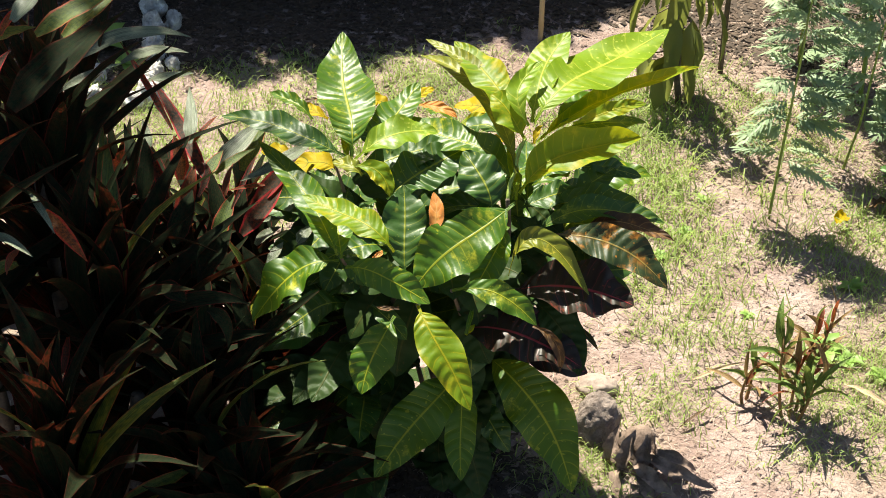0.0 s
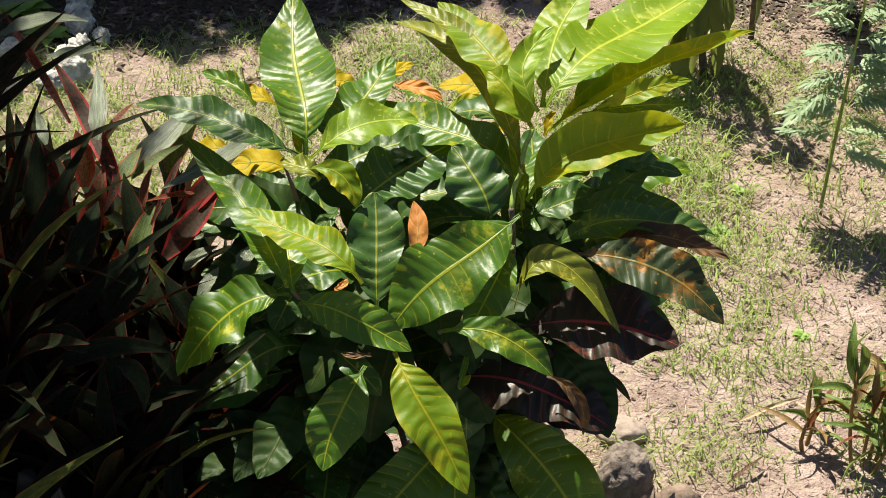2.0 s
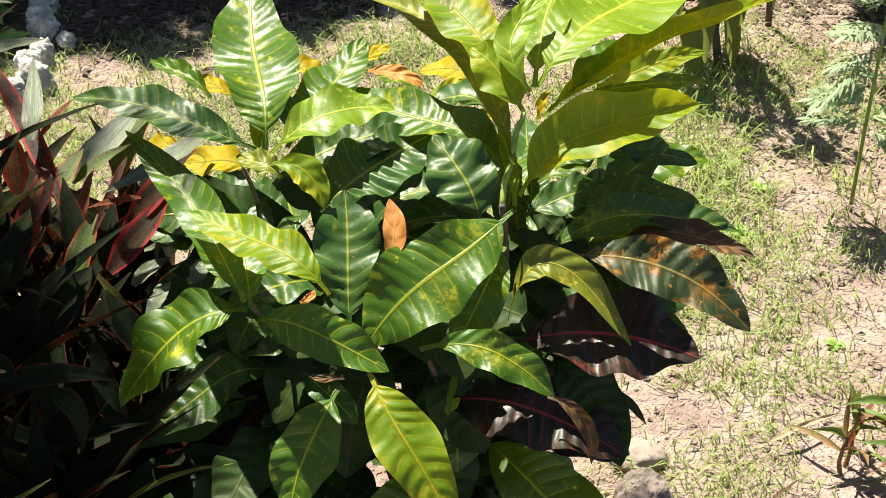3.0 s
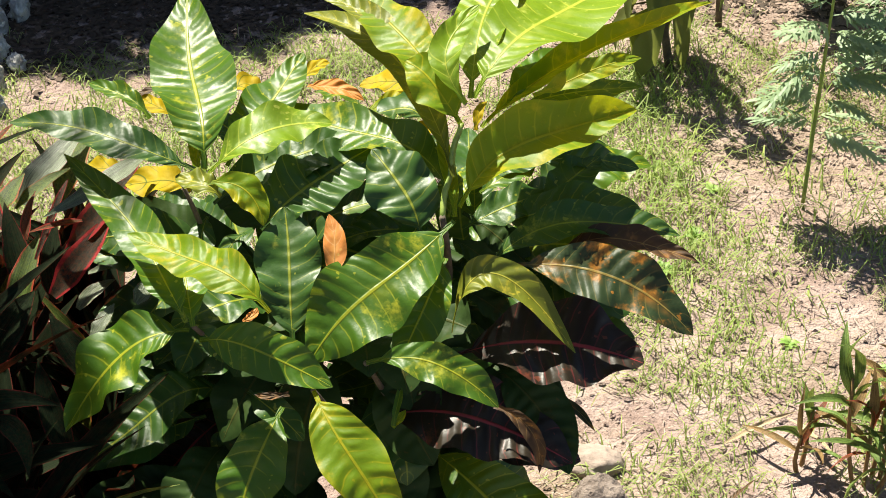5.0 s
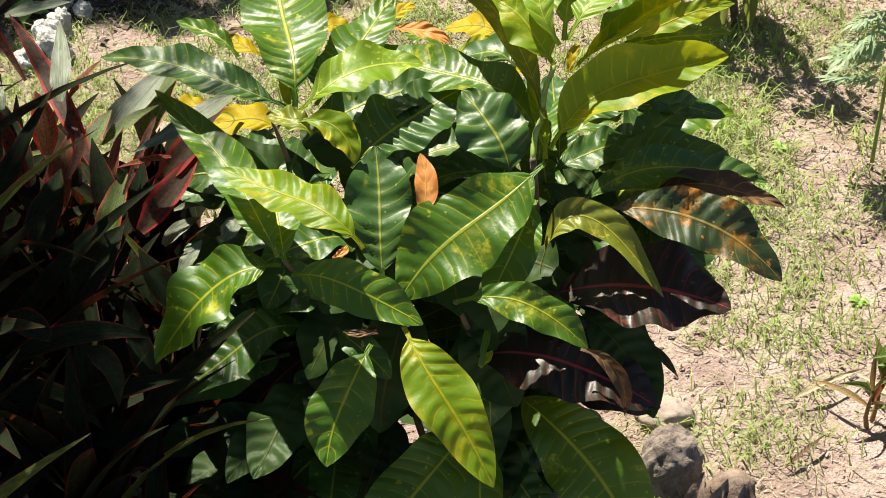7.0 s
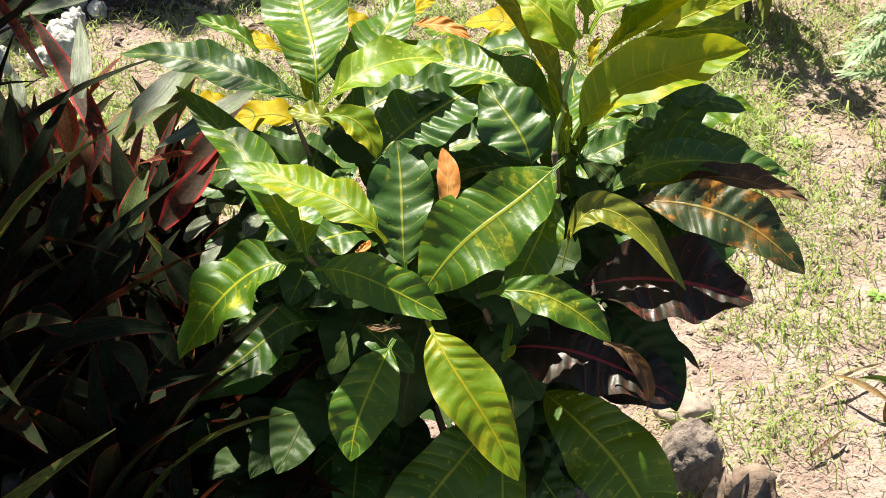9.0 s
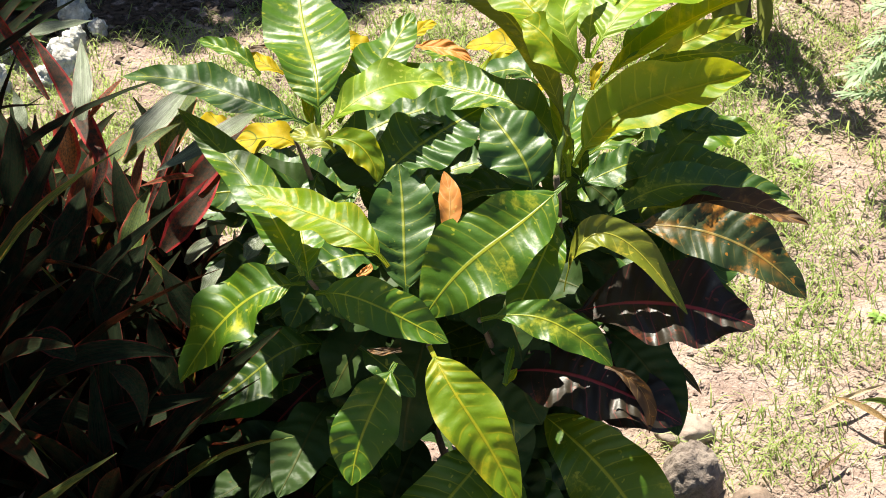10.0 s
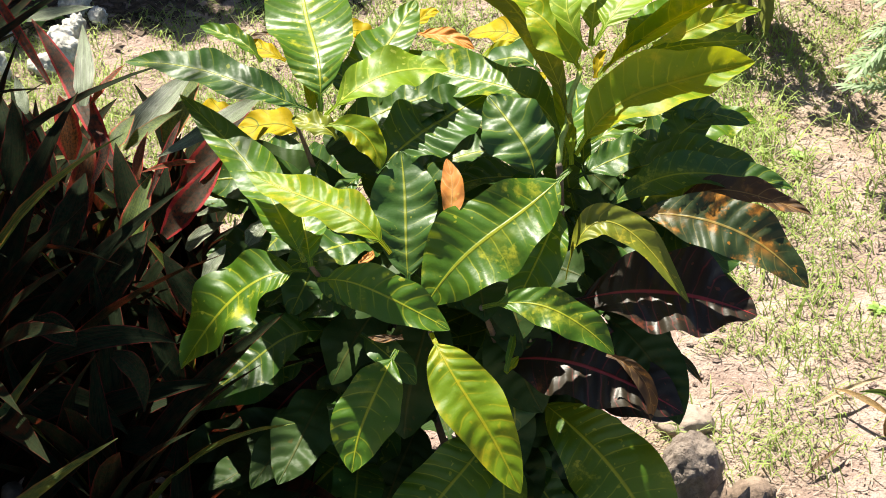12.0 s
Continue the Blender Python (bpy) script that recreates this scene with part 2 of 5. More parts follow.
M = {
    "lime": croton_material("croton_lime", (0.160, 0.270, 0.010), (0.52, 0.45, 0.02), (0.50, 0.41, 0.015), 0.5, 0.36, (0.62, 0.54, 0.005), 0.55, line=0.7, margin=0.2),
    "pale": croton_material("croton_pale", (0.145, 0.235, 0.010), (0.46, 0.48, 0.06), (0.52, 0.54, 0.10), 0.35, 0.34, (0.50, 0.48, 0.008), 0.36, line=0.6),
    "green": croton_material("croton_green", (0.049, 0.115, 0.008), (0.36, 0.36, 0.022), (0.42, 0.40, 0.03), 0.32, 0.30, (0.40, 0.46, 0.012), 0.30, line=0.5),
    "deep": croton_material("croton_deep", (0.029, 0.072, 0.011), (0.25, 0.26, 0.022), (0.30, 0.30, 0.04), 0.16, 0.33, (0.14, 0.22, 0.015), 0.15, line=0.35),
    "dark": croton_material("croton_dark", (0.022, 0.038, 0.012), (0.24, 0.17, 0.04), (0.46, 0.17, 0.02), 0.5, 0.38, (0.20, 0.05, 0.03), 0.08, line=0.3, spec=0.22),
    "maroon": croton_material("croton_maroon", (0.018, 0.014, 0.009), (0.32, 0.035, 0.04), (0.16, 0.04, 0.02), 0.22, 0.28, (0.16, 0.03, 0.015), 0.05, line=0.25, spec=0.22),
    # very dark leaf green: the bush's inner shade is put into this colour
    "dusk": croton_material("croton_shade_green", (0.025, 0.047, 0.012), (0.06, 0.06, 0.015), (0.07, 0.05, 0.012), 0.2, 0.4, (0.05, 0.06, 0.01), 0.06, line=0.1, spec=0.1),
    "yellow": croton_material("croton_yellow", (0.42, 0.30, 0.006), (0.09, 0.13, 0.010), (0.22, 0.20, 0.012), 0.4, 0.5, (0.62, 0.42, 0.008), 0.36, line=1.2, spec=0.15),
    "olive": croton_material("croton_olive", (0.13, 0.15, 0.014), (0.40, 0.35, 0.04), (0.46, 0.36, 0.03), 0.42, 0.34, (0.40, 0.34, 0.02), 0.24),
    "orange": croton_material("croton_orange", (0.58, 0.22, 0.05), (0.62, 0.34, 0.14), (0.62, 0.42, 0.1), 0.3, 0.45, (0.85, 0.28, 0.05), 0.35),
    "brown": croton_material("croton_brown", (0.050, 0.026, 0.010), (0.22, 0.13, 0.04), (0.36, 0.15, 0.03), 0.3, 0.5, (0.30, 0.14, 0.04), 0.15),
    # near-black: the clump's deep shade is put into this blade colour
    "wine_shade": strap_material("cordyline_wine_shade", (0.010, 0.015, 0.007), (0.15, 0.016, 0.016), (0.40, 0.05, 0.02), 0.14, 0.44, 0.55, 0.03),
    "moss": strap_material("cordyline_moss", (0.075, 0.11, 0.022), (0.40, 0.06, 0.03), (0.60, 0.52, 0.05), 0.34),
    # grey blade: the pale sheen of a lit leaf is put into its colour
    "sheen_grey": strap_material("cordyline_sheen_grey", (0.105, 0.125, 0.075), (0.25, 0.03, 0.035), (0.20, 0.16, 0.10), 0.12, 0.46, 0.3),
    "red": strap_material("cordyline_red", (0.04, 0.022, 0.010), (0.40, 0.014, 0.018), (0.85, 0.10, 0.02), 0.45, 0.33),
    "rust": strap_material("cordyline_rust", (0.13, 0.045, 0.018), (0.55, 0.05, 0.04), (0.75, 0.16, 0.04), 0.35),
    "ember": strap_material("cordyline_ember", (0.13, 0.05, 0.015), (0.45, 0.03, 0.02), (0.95, 0.26, 0.03), 0.52, 0.30),
    "ti": strap_material("seedling_green", (0.11, 0.17, 0.035), (0.32, 0.16, 0.05), (0.34, 0.32, 0.06), 0.25, 0.46, 0.4),
    "ti_brown": strap_material("seedling_brown", (0.20, 0.125, 0.05), (0.34, 0.20, 0.08), (0.42, 0.26, 0.07), 0.25, 0.44, 0.5),
    "straw": strap_material("dry_leaf", (0.40, 0.30, 0.18), (0.52, 0.40, 0.26), (0.5, 0.4, 0.2), 0.12, 0.40, 0.7),
    "husk": rough_material("dry_husk", (0.09, 0.06, 0.042), (0.27, 0.19, 0.145), 30.0, 0.004),
    "stem_green": rough_material("green_stem", (0.15, 0.22, 0.03), (0.27, 0.34, 0.06), 40.0, 0.001, 0.5),
    "stem_brown": rough_material("woody_stem", (0.06, 0.045, 0.03), (0.15, 0.11, 0.07), 35.0, 0.002),
    "stem_red": rough_material("red_stalk", (0.30, 0.03, 0.035), (0.5, 0.06, 0.05), 30.0, 0.001, 0.4),
    "stone_grey": rough_material("grey_stone", (0.14, 0.105, 0.088), (0.29, 0.235, 0.20), 55.0, 0.012, 0.95),
    "stone_tan": rough_material("tan_stone", (0.21, 0.16, 0.13), (0.34, 0.27, 0.225), 18.0, 0.004, 0.9),
    "coral": rough_material("pale_coral_rock", (0.34, 0.32, 0.29), (0.74, 0.72, 0.68), 22.0, 0.02, 0.9, (0.84, 0.82, 0.79)),
    "bark": rough_material("tree_bark", (0.08, 0.06, 0.045), (0.20, 0.16, 0.12), 9.0, 0.01),
    "fern": simple_leaf("marigold_leaf", (0.14, 0.215, 0.11), (0.34, 0.42, 0.25), (0.44, 0.54, 0.24), 0.36, 0.5, 30.0),
    "hang": simple_leaf("drooping_leaf", (0.08, 0.12, 0.03), (0.19, 0.20, 0.06), (0.36, 0.38, 0.07), 0.45, 0.5, 14.0),
    "weed": simple_leaf("weed_leaf", (0.14, 0.26, 0.05), (0.28, 0.40, 0.09), (0.45, 0.58, 0.09), 0.35, 0.5),
    "shrub": simple_leaf("shrub_leaf", (0.05, 0.11, 0.03), (0.12, 0.22, 0.05), (0.25, 0.36, 0.06), 0.25, 0.45),
    "grass": simple_leaf("grass_blade", (0.17, 0.27, 0.055), (0.37, 0.41, 0.15), (0.42, 0.54, 0.11), 0.5, 0.6, 8.0, True),
    "thatch": simple_leaf("dry_straw", (0.25, 0.19, 0.155), (0.43, 0.345, 0.28), (0.5, 0.4, 0.25), 0.1, 0.8, 8.0, True),
    "duff": simple_leaf("leaf_crumbs", (0.18, 0.13, 0.10), (0.36, 0.27, 0.21), (0.3, 0.2, 0.1), 0.1, 0.85, 8.0, True),
    # near-black: shade on the back bed and under the croton is in this colour
    "mulch": simple_leaf("shade_leaf_mulch", (0.022, 0.016, 0.011), (0.085, 0.055, 0.036), (0.06, 0.035, 0.02), 0.05, 0.8, 8.0, True),
    "canopy": simple_leaf("canopy_leaf", (0.03, 0.06, 0.02), (0.07, 0.11, 0.03), (0.12, 0.2, 0.03), 0.15, 0.5, 4.0, True),
    "ground": ground_material(),
    "plaster": rough_material("garden_wall_plaster", (0.30, 0.28, 0.25), (0.40, 0.38, 0.34), 1.5, 0.01),
}


# ---- makers ----
def mesh(name, verts, faces, material, uvs=None, smooth=True):
    me = bpy.data.meshes.new(name)
    me.from_pydata([tuple(v) for v in verts], [], faces)
    if uvs is not None:
        layer = me.uv_layers.new(name="UVMap")
        idx = np.empty(len(me.loops), np.int32)
        me.loops.foreach_get("vertex_index", idx)
        layer.data.foreach_set("uv", np.asarray(uvs, np.float32)[idx].ravel())
    if smooth:
        me.polygons.foreach_set("use_smooth", [True] * len(me.polygons))
    me.materials.append(material)
    me.update()
    return me


def empty(name, place, label, category, group="", kind=""):
    ob = new(name)
    ob.empty_display_size = 0.05
    ob.location = place
    return tagged(ob, label, category, group, kind)


def part(name, me, parent, label=""):
    """Link a mesh under its thing; the mesh is given in the thing's own space."""
    ob = new(name, me)
    ob.parent = parent
    return tagged(ob, label)


def blade_mesh(name, base, tip, width, arch=0.12, bend=0.0, roll=0.0, material=None, shape="croton", wave=1.0, fold=0.18, curl=0.0, seed=0,
               rows=64, cols=9, facing=(-0.08, -0.38, 0.92), quilt=1.0, middle=None):
    """A leaf from base to tip: arched by a part of its length, folded along the midrib, with a waved margin."""
    rng = random.Random(seed * 7919 + 13)
    a, b = Vector(base), Vector(tip)
    axis = b - a
    length = axis.length
    axis.normalize()
    side = axis.cross(Vector(facing))
    if side.length < 1e-3:
        side = axis.cross(Vector((1, 0, 0)))
    side.normalize()
    side = Matrix.Rotation(radians(roll), 3, axis) @ side
    up = side.cross(axis)
    ctrl = (a + b) / 2 + up * (2 * arch * length) + side * (2 * bend * length)
    if middle is not None:
        ctrl = Vector(middle) * 2 - (a + b) / 2
    ph1, ph2 = rng.uniform(0, 6.28), rng.uniform(0, 6.28)
    f1 = rng.uniform(2.4, 4.2)
    sway, sway2 = (rng.uniform(-0.01, 0.04), rng.uniform(-0.02, 0.02)) if shape == "croton" else (0.0, 0.0)
    scale = min(1.3, length / 0.19) if shape == "croton" else 1.0
    verts, uvs, faces = [], [], []
    for i in range(rows):
        t = i / (rows - 1)
        c = a * (1 - t) ** 2 + ctrl * (2 * t * (1 - t)) + b * t * t + up * (sway * length * math.sin(6.283 * t)) + side * (sway2 * length * math.sin(6.283 * t))
        tan = (ctrl - a) * (2 * (1 - t)) + (b - ctrl) * (2 * t)
        tan.normalize()
        s = side - tan * side.dot(tan)
        s.normalize()
        if curl:
            s = Matrix.Rotation(radians(curl) * t, 3, tan) @ s
        n = s.cross(tan)
        if shape == "croton":
            q = max(0.0, (t - 0.09) / 0.91)
            w = 0.5 * width * min(1.0, q ** 0.75 * (1 - q) ** 0.80 / 0.342)
            w = max(w, 0.0026 * (1 - 0.9 * t))
        elif shape == "strap":
            w = 0.5 * width * min(1, 0.35 + 2.6 * t) * (1 - max(0, (t - 0.35) / 0.65) ** 1.9)
        else:
            w = 0.5 * width * max(0.0, math.sin(math.pi * t ** 0.8)) ** 0.9
        w = max(w, 0.0006)
        for j in range(cols):
            u = 2 * j / (cols - 1) - 1
            sgn = 1 if u > 0 else -1
            edge = 1 + wave * abs(u) * (0.03 * math.sin(f1 * 6.28 * t + (ph1 if u > 0 else ph2)) + 0.075 * math.sin(f1 * 2.6 * t + (ph2 if u > 0 else ph1)))
            lift = fold * abs(u) ** 1.15 * w
            lift += wave * 0.20 * w * u * u * math.sin(f1 * 5.2 * t + (ph2 if u > 0 else ph1) + 0.6 * sgn)
            if shape == "croton":
                fade = min(1, abs(u) * 3) * (1 - 0.75 * u * u)
                lift += quilt * (0.035 + 0.075 * max(0.0, math.sin(4.5 * t + ph1 + 1.6 * u))) * w * math.cos(6.283 * (13 * scale * t - 0.5 * abs(u) * (1 + abs(u)) + 0.12 * math.sin(17 * t + ph2))) * fade
            verts.append(c + s * (u * w * edge) + n * lift)
            uvs.append((j / (cols - 1), t * scale))
    for i in range(rows - 1):
        for j in range(cols - 1):
            k = i * cols + j
            faces.append((k, k + 1, k + 1 + cols, k + cols))
    return mesh(name, verts, faces, material, uvs)


def tube_mesh(name, points, radii, material, sides=8, knots=0.0, seed=0):
    """A tapered round stem along points, with slight knots."""
    rng = random.Random(seed)
    pts = [Vector(p) for p in points]
    verts, faces = [], []
    for i, p in enumerate(pts):
        d = pts[min(i + 1, len(pts) - 1)] - pts[max(i - 1, 0)]
        d.normalize()
        x = d.orthogonal().normalized()
        y = d.cross(x)
        for k in range(sides):
            ang = 2 * math.pi * k / sides
            r = radii[i] * (1 + knots * rng.uniform(-1, 1))
            verts.append(p + x * (r * math.cos(ang)) + y * (r * math.sin(ang)))
    for i in range(len(pts) - 1):
        for k in range(sides):
            k2 = (k + 1) % sides
            faces.append((i * sides + k, i * sides + k2, (i + 1) * sides + k2, (i + 1) * sides + k))
    faces.append(tuple(range(sides - 1, -1, -1)))
    faces.append(tuple((len(pts) - 1) * sides + k for k in range(sides)))
    return mesh(name, verts, faces, material)


def curve_points(a, b, sway, steps, seed=0):
    """Points from a to b that wander sideways."""
    rng = random.Random(seed)
    a, b = Vector(a), Vector(b)
    s = Vector((rng.uniform(-1, 1), rng.uniform(-1, 1), 0)) * sway
    return [a.lerp(b, i / steps) + s * math.sin(math.pi * i / steps) + Vector((rng.uniform(-1, 1), rng.uniform(-1, 1), 0)) * (sway * 0.15 * (0 < i < steps)) for i in range(steps + 1)]


def rock_mesh(name, size, material, seed, rough=0.25, detail=3, pits=0.0):
    """A worn stone: a ball pushed in and out by noise, flattened below."""
    bm = bmesh.new()
    bmesh.ops.create_icosphere(bm, subdivisions=detail, radius=1.0)
    off = Vector((seed * 3.1, seed * 1.7, seed * 5.3))
    for v in bm.verts:
        d = v.co.normalized()
        r = 1 + rough * noise.noise(d * 1.3 + off) + rough * 0.5 * noise.noise(d * 3.1 + off) + rough * 0.22 * noise.noise(d * 8 + off) + rough * 0.16 * noise.noise(d * 19 + off)
        if pits:
            r -= pits * max(0.0, noise.noise(d * 3.4 + off * 2) + 0.05) + 0.5 * pits * max(0.0, noise.noise(d * 7.5 - off))
        v.co = Vector((d.x * size[0], d.y * size[1], d.z * size[2])) * r
    me = bpy.data.meshes.new(name)
    bm.to_mesh(me)
    bm.free()
    me.polygons.foreach_set("use_smooth", [True] * len(me.polygons))
    me.materials.append(material)
    return me


def height(x, y):
    """The ground's gentle unevenness."""
    v = Vector((x, y, 0))
    return 0.018 * noise.noise(v * 1.7) + 0.008 * noise.noise(v * 6.0)


# ---- ground ----
def build_ground():
    """One sheet to the horizon, fine where the garden is."""
    xs = [-400, -120, -40, -15, -7, -4] + list(np.arange(-2.4, 2.41, 0.04)) + [4, 7, 15, 40, 120, 400]
    ys = [-400, -120, -40, -15, -6, -2] + list(np.arange(0.2, 4.41, 0.04)) + [6, 10, 20, 45, 120, 400]
    verts = [(x, y, height(x, y)) for y in ys for x in xs]
    w = len(xs)
    faces = [(j * w + i, j * w + i + 1, (j + 1) * w + i + 1, (j + 1) * w + i) for j in range(len(ys) - 1) for i in range(w - 1)]
    tagged(new("ground", mesh("ground", verts, faces, M["ground"])), "dry pinkish-tan garden soil with patches of thin grass", "ground", kind="structure")


build_ground()


def build_wall():
    """An unseen plain wall, added to close the place behind and shade the far bed."""
    bm = bmesh.new()
    bmesh.ops.create_cube(bm, size=1.0, matrix=Matrix.Translation((0, 7.5, 1.9)) @ Matrix.Diagonal((16, 0.2, 4.0, 1)))
    bmesh.ops.bevel(bm, geom=bm.edges[:], offset=0.02, segments=2, affect="EDGES")
    me = bpy.data.meshes.new("wall_north")
    bm.to_mesh(me)
    bm.free()
    me.materials.append(M["plaster"])
    tagged(new("wall_north", me), "unseen plain grey plastered wall added behind the beds", "wall", kind="structure")


build_wall()


# ---- croton bush ----
croton = empty("croton_bush", (-0.02, 1.60, 0.0), "large croton bush with glossy green, yellow and maroon blotched leaves", "shrub")


LEAF_LABELS = {"lime": "lime-green young leaf with yellow veins", "pale": "pale green shiny young leaf", "green": "", "deep": "dark green glossy leaf",
               "dusk": "dark green glossy leaf", "dark": "nearly black leaf with orange blotches", "maroon": "dark maroon leaf with a pink midrib", "yellow": "yellow leaf with green veins",
               "olive": "olive-yellow drooping leaf", "orange": "withering orange leaf", "brown": "dry brown curling leaf"}
QUILT = {"deep": 0.9, "lime": 0.16, "yellow": 0.5, "green": 0.3, "pale": 0.3, "maroon": 0.6}


def croton_leaf(kind, base, mid, tip, width, facing, seed, wave=1.0, fold=0.18):
    """One leaf on its short stalk, bent over its middle, its upper side turned to facing."""
    a, m, b = Vector(base), Vector(mid), Vector(tip)
    part("leaf", blade_mesh("croton_leaf", a, b, width, 0.0, 0.0, 0.0, M[kind], "croton", wave, fold, 0.0, seed, facing=facing, middle=m, quilt=QUILT.get(kind, 1.0)), croton, LEAF_LABELS[kind])


def filler_leaf(kind, base, tip, width, arch, bend, roll, seed, wave=1.0, fold=0.18, curl=0.0):
    """A leaf deeper in the bush."""
    part("leaf", blade_mesh("croton_leaf", base, tip, width, arch, bend, roll, M[kind], "croton", wave, fold, curl, seed, 32, 7, quilt=QUILT.get(kind, 1.0)), croton, LEAF_LABELS[kind])


def croton_stem(points, r0, r1, seed, kind="stem_brown"):
    pts = []
    for a, b in zip(points, points[1:]):
        pts += curve_points(a, b, 0.004, 5, seed)[:-1]
    pts.append(Vector(points[-1]))
    n = len(pts)
    part("stem", tube_mesh("croton_stem", pts, [r0 + (r1 - r0) * i / (n - 1) for i in range(n)], M[kind], 8, 0.12, seed), croton)


croton_stem([(0.00, 0.00, -0.02), (-0.06, -0.02, 0.22), (-0.16, -0.03, 0.42), (-0.211, -0.042, 0.599)], 0.009, 0.0022, 1)
croton_stem([(0.03, 0.01, -0.02), (0.05, -0.02, 0.25), (0.058, -0.06, 0.45), (0.056, -0.10, 0.59)], 0.008, 0.0034, 2)
croton_stem([(0.056, -0.10, 0.585), (0.066, -0.06, 0.62), (0.078, -0.041, 0.665)], 0.0034, 0.0028, 3, "stem_green")
croton_stem([(-0.02, -0.02, -0.02), (-0.08, -0.03, 0.22), (-0.16, -0.10, 0.42), (-0.187, -0.212, 0.545)], 0.005, 0.0024, 4, "stem_brown")
croton_stem([(0.00, -0.03, -0.02), (-0.03, -0.12, 0.22), (-0.06, -0.17, 0.38), (-0.070, -0.268, 0.508)], 0.005, 0.0024, 5, "stem_brown")
croton_stem([(0.02, -0.02, -0.02), (0.01, -0.08, 0.28), (-0.021, -0.228, 0.508)], 0.006, 0.0024, 6, "stem_brown")
croton_stem([(0.01, 0.03, -0.02), (-0.04, 0.08, 0.30), (-0.09, 0.14, 0.56)], 0.012, 0.0022, 7)
croton_leaf("green", (-0.187, -0.040, 0.616), (-0.202, 0.053, 0.656), (-0.224, 0.214, 0.694), 0.086, (-0.05, -0.3, 0.95), 1, fold=0.22)
croton_leaf("deep", (-0.194, -0.045, 0.617), (-0.283, -0.019, 0.643), (-0.398, 0.035, 0.631), 0.047, (-0.05, -0.3, 0.95), 2, fold=0.25)
croton_leaf("green", (-0.169, 0.000, 0.593), (-0.134, 0.055, 0.623), (-0.094, 0.149, 0.644), 0.060, (-0.05, -0.3, 0.95), 3, fold=0.10)
croton_leaf("pale", (-0.181, -0.050, 0.616), (-0.120, -0.019, 0.647), (-0.056, 0.003, 0.640), 0.058, (-0.05, -0.3, 0.95), 4, fold=0.20)
croton_leaf("green", (0.065, -0.040, 0.577), (-0.010, 0.008, 0.620), (-0.139, 0.099, 0.610), 0.062, (-0.05, -0.3, 0.95), 5, fold=0.20)
croton_leaf("deep", (-0.128, -0.090, 0.573), (-0.080, -0.049, 0.598), (-0.012, 0.009, 0.610), 0.085, (-0.05, -0.3, 0.95), 6, fold=0.15)
croton_leaf("lime", (-0.184, -0.070, 0.617), (-0.140, -0.084, 0.616), (-0.123, -0.107, 0.589), 0.032, (0, -0.6, 0.8), 7, fold=0.25)
croton_leaf("olive", (-0.167, -0.080, 0.607), (-0.188, -0.069, 0.617), (-0.215, -0.051, 0.614), 0.029, (-0.05, -0.3, 0.95), 8, fold=0.30)
croton_leaf("lime", (-0.190, -0.050, 0.608), (-0.197, -0.025, 0.618), (-0.208, 0.016, 0.628), 0.010, (-0.05, -0.3, 0.95), 9, fold=0.30)
croton_leaf("pale", (-0.189, -0.050, 0.608), (-0.188, -0.025, 0.618), (-0.197, 0.003, 0.624), 0.007, (-0.05, -0.3, 0.95), 10, fold=0.30)
croton_leaf("green", (-0.263, 0.100, 0.593), (-0.296, 0.126, 0.609), (-0.337, 0.157, 0.607), 0.024, (-0.05, -0.3, 0.95), 11, fold=0.50)
croton_leaf("yellow", (-0.241, 0.140, 0.572), (-0.265, 0.152, 0.579), (-0.291, 0.172, 0.579), 0.021, (-0.05, -0.3, 0.95), 12, fold=0.20)
croton_leaf("brown", (-0.253, 0.180, 0.583), (-0.275, 0.174, 0.585), (-0.291, 0.173, 0.579), 0.009, (-0.05, -0.3, 0.95), 13, fold=0.30)
croton_leaf("yellow", (-0.179, 0.140, 0.597), (-0.162, 0.151, 0.605), (-0.146, 0.143, 0.600), 0.029, (-0.05, -0.3, 0.95), 14, fold=0.20)
croton_leaf("yellow", (-0.214, 0.020, 0.549), (-0.247, 0.029, 0.558), (-0.286, 0.033, 0.550), 0.043, (-0.05, -0.3, 0.95), 15, fold=0.15)
croton_leaf("yellow", (-0.290, 0.080, 0.543), (-0.315, 0.074, 0.546), (-0.344, 0.080, 0.541), 0.030, (-0.05, -0.3, 0.95), 16, fold=0.15)
croton_leaf("green", (-0.192, -0.217, 0.553), (-0.234, -0.144, 0.588), (-0.337, -0.002, 0.613), 0.047, (-0.05, -0.3, 0.95), 17, fold=0.25)
croton_leaf("lime", (-0.106, -0.250, 0.588), (-0.167, -0.206, 0.613), (-0.251, -0.150, 0.612), 0.049, (-0.05, -0.3, 0.95), 18, fold=0.12)
croton_leaf("green", (-0.186, -0.217, 0.548), (-0.195, -0.176, 0.566), (-0.208, -0.115, 0.580), 0.044, (-0.05, -0.3, 0.95), 19, fold=0.15)
croton_leaf("green", (-0.190, -0.217, 0.543), (-0.257, -0.228, 0.523), (-0.315, -0.259, 0.454), 0.079, (-0.45, -0.35, 0.8), 20, fold=0.20)
croton_leaf("green", (-0.179, -0.230, 0.541), (-0.121, -0.250, 0.543), (-0.051, -0.269, 0.512), 0.050, (0, -0.6, 0.8), 21, fold=0.20)
croton_leaf("deep", (-0.093, -0.200, 0.507), (-0.097, -0.143, 0.555), (-0.103, -0.083, 0.595), 0.066, (0, -0.6, 0.8), 22, fold=0.30)
